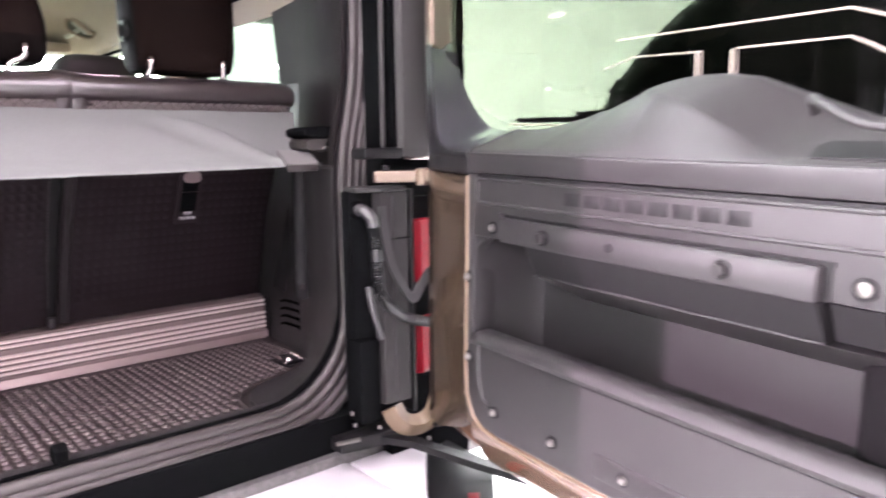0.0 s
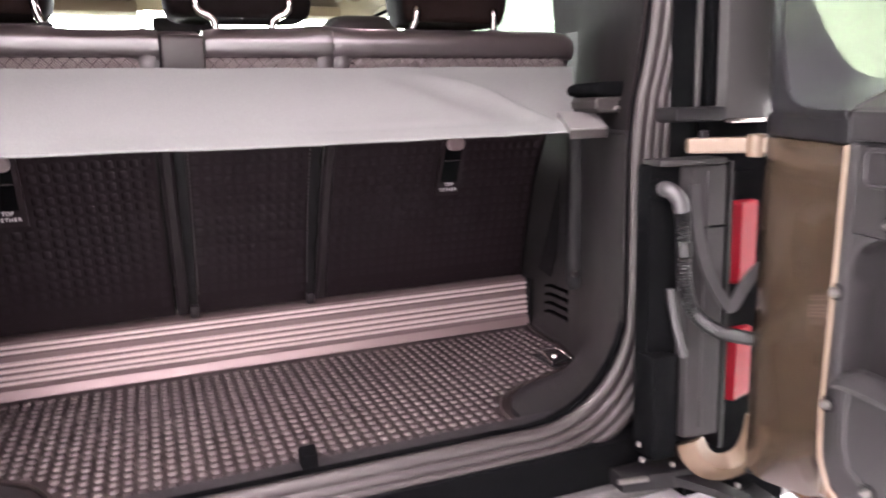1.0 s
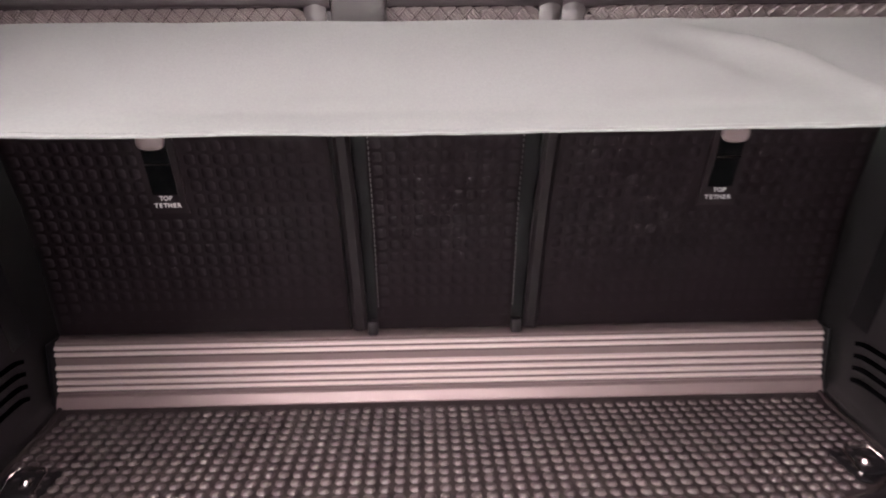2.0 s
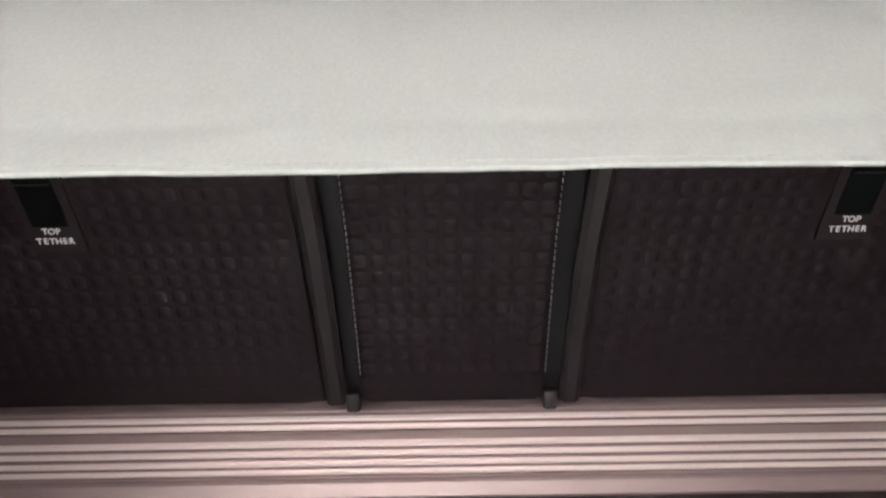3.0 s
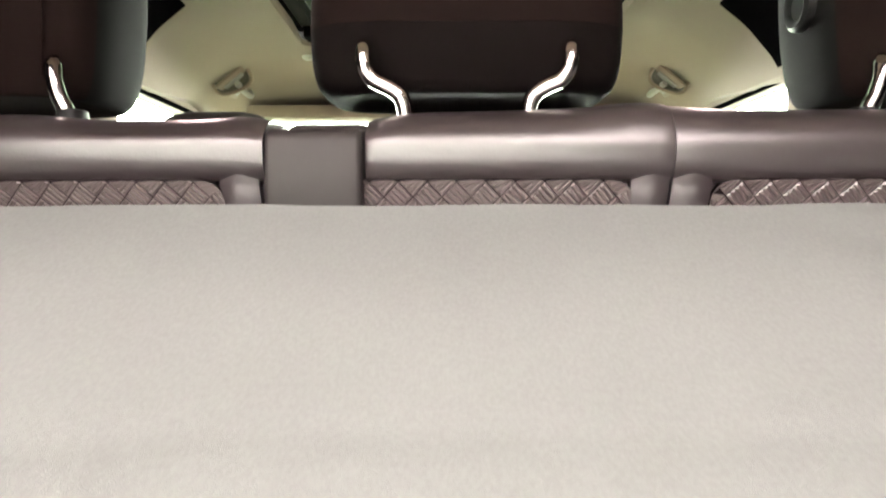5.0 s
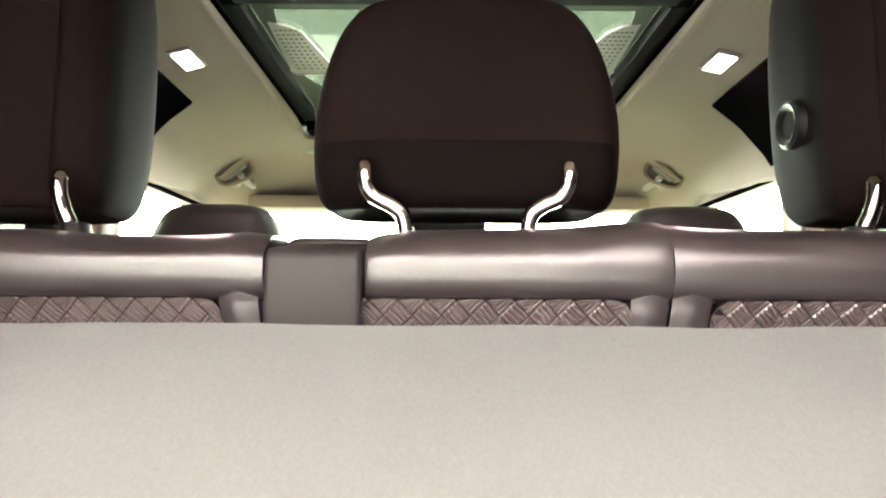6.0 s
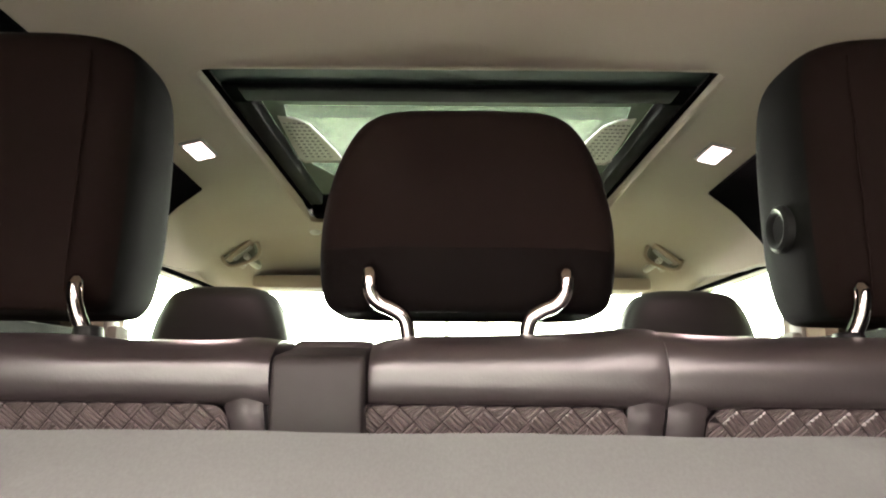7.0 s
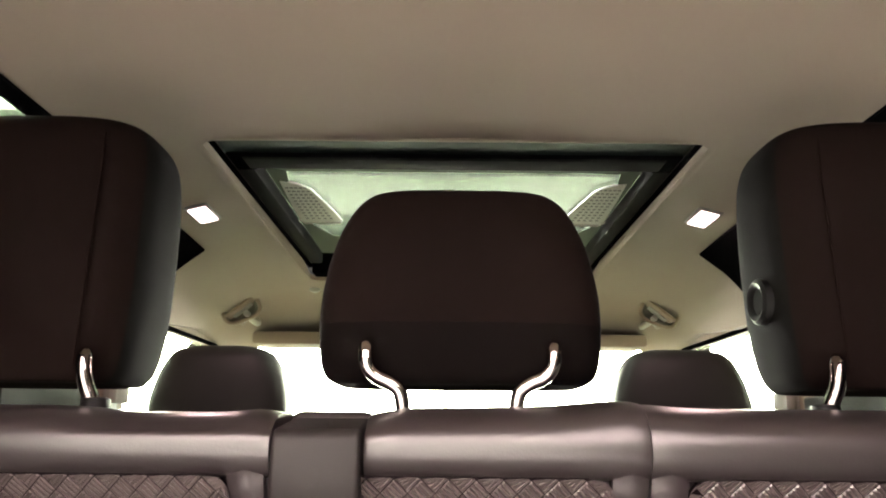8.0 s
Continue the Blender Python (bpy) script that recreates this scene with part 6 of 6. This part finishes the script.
def roof_light(s):
    """Narrow dark glass set in the roof's side with a black surround."""
    t = thing("roof_side_window", (s * 0.54, 0.35, 1.70), "dark narrow roof side window with a black surround", "window", "roof side windows")
    def pt(x, y, d=0.003):
        return (s * x, y, roof_z(x, y) - d)
    rows = []
    for y in np.linspace(-0.22, 0.665, 50):
        a, b = interp(y, [-0.22, 0.06, 0.66], [0.466, 0.466, 0.483]), 0.612
        rows.append([pt(a + (b - a) * k / 8, y + max(0.0, y - 0.4) / 0.265 * 0.40 * (b - a) * k / 8) for k in range(9)])
    bm = bmesh.new()
    vv = [[bm.verts.new(p) for p in r] for r in rows]
    for i in range(len(rows) - 1):
        for j in range(8):
            p = rows[i][j]
            y, x = (rows[i][j][1] + rows[i + 1][j][1]) / 2, abs(rows[i][j][0] + rows[i][j + 1][0]) / 2
            if -0.13 < y < 0.27 and 0.488 < x < 0.565:
                continue
            bm.faces.new([vv[i][j], vv[i][j + 1], vv[i + 1][j + 1], vv[i + 1][j]])
    ex = bmesh.ops.extrude_face_region(bm, geom=bm.faces[:])
    bmesh.ops.translate(bm, verts=[v for v in ex["geom"] if isinstance(v, bmesh.types.BMVert)], vec=(0, 0, -0.004))
    bmesh.ops.recalc_face_normals(bm, faces=bm.faces)
    part("surround", bm, MATT_BLACK, t)
    pane = part("pane", solid([[pt(x, y, -0.03) for x in (0.475, 0.53, 0.585)] for y in (-0.16, 0.05, 0.30)], (0, 0, 0.004)), GLASS_PRIVACY, t, smooth=False)
    pane.visible_shadow = False


roof_light(1)
roof_light(-1)

# ---- front seats and pillars ----


def front_seat(s):
    x = s * 0.472
    t = thing("front_seat", (x, 0.85, 0.55), "black leather front seat with a tall headrest", "car seat", "front seats")
    sl = [(1.36, 0.085, 0.79, 0.86), (1.37, 0.110, 0.775, 0.875), (1.40, 0.138, 0.765, 0.885), (1.44, 0.142, 0.76, 0.89), (1.48, 0.133, 0.761, 0.888), (1.51, 0.122, 0.764, 0.882), (1.536, 0.107, 0.770, 0.872), (1.551, 0.090, 0.780, 0.860), (1.558, 0.060, 0.79, 0.85)]
    part("headrest", head_mesh(head_form(sl, 48), x), FRONT_LEATHER, t)
    sl = [(0.85, 0.22, 0.70, 0.90), (1.0, 0.235, 0.70, 0.90), (1.2, 0.235, 0.74, 0.91), (1.29, 0.20, 0.765, 0.90), (1.325, 0.15, 0.785, 0.89), (1.335, 0.10, 0.80, 0.87)]
    part("backrest", head_mesh(head_form(sl, 48), x), LEATHER, t)
    for k in (1, -1):
        part("rod", tube([(x + k * 0.05, 0.825, 1.31), (x + k * 0.05, 0.825, 1.38)], 0.006, 8), CHROME, t)
    part("cushion", rbox(x - 0.24, x + 0.24, 0.86, 1.38, 0.72, 0.90, 0.05, 4), LEATHER, t)
    part("base", rbox(x - 0.20, x + 0.20, 0.80, 1.3, 0.55, 0.72, 0.01), TRIM_DARK, t)


front_seat(1)
front_seat(-1)


def belt_guide(s):
    x, y, z = s * (SIDE - 0.004), 0.70, 1.455
    t = thing("belt_guide", (x, y, z), "grey plastic seat belt height guide on the pillar", "belt guide", "belt guides")
    a = lambda *v: sorted(s * k for k in v)
    part("slide", rbox(*a(SIDE - 0.010, SIDE - 0.0005), 0.665, 0.715, 1.39, 1.53, 0.004), GRIP, t)
    part("loop", rbox(*a(SIDE - 0.030, SIDE - 0.010), 0.66, 0.72, 1.435, 1.468, 0.006), GRIP, t)


belt_guide(1)
belt_guide(-1)


# ---- plain outer body that closes the vehicle ----


def outer_body():
    for s, n in ((1, "right"), (-1, "left")):
        a = lambda *v: sorted(s * k for k in v)
        setting("body_side_" + n, prism([(-0.28, 0.62), (-0.28, 1.40), (1.95, 1.40), (1.98, 1.22), (3.10, 1.18), (3.16, 0.95), (3.16, 0.55), (3.02, 0.55), (2.95, 0.78), (2.80, 0.90), (2.50, 0.90), (2.35, 0.78), (2.28, 0.45), (0.55, 0.45), (0.48, 0.78), (0.33, 0.90), (0.03, 0.90), (-0.12, 0.78), (-0.20, 0.62)], *a(0.745, 0.80), "x"), BRONZE, "bronze painted body side of the vehicle", "body panel")
        setting("roof_side_" + n, rbox(*a(0.705, 0.76), -0.28, 1.45, 1.63, 1.80, 0.015, 2), BRONZE, "bronze painted body side above the windows", "body panel")
        for y0, y1 in ((-0.28, -0.12), (0.61, 0.75), (1.385, 1.45)):
            setting("outer_pillar_" + n, rbox(*a(0.705, 0.75), y0, y1, 1.401, 1.629), BLACK_GLOSS, "gloss black outer window pillar", "pillar", False)
    setting("bonnet", prism([(2.005, 1.10), (2.005, 1.235), (3.08, 1.19), (3.15, 1.12), (3.15, 0.60), (3.05, 0.60), (3.05, 1.08)], -0.744, 0.744, "x", 0.01), BRONZE, "bronze painted bonnet and flat nose", "bonnet")
    setting("underbody", rbox(-0.60, 0.60, -0.50, 3.0, 0.38, 0.49, 0.02), TRIM_DARK, "black underbody of the vehicle", "underbody")
    first = None
    for y in (0.18, 2.65):
        for x in (-0.66, 0.66):
            if first is None:
                first = thing("road_wheel", (x, y, 0.0), "black road wheel standing on the showroom floor", "wheel", "road wheels")
                p = (x, y, 0.385)
                part("tyre", lathe([(0.20, -0.10), (0.33, -0.115), (0.37, -0.10), (0.385, -0.06), (0.385, 0.06), (0.37, 0.10), (0.33, 0.115), (0.20, 0.10)], p, "x", 40), TYRE, first)
                part("rim", lathe([(0.05, -0.07), (0.20, -0.09), (0.20, 0.09), (0.05, 0.07)], p, "x", 28), BLACK_GLOSS, first)
            else:
                copy_thing(first, pose(x, y, 0.0))


outer_body()
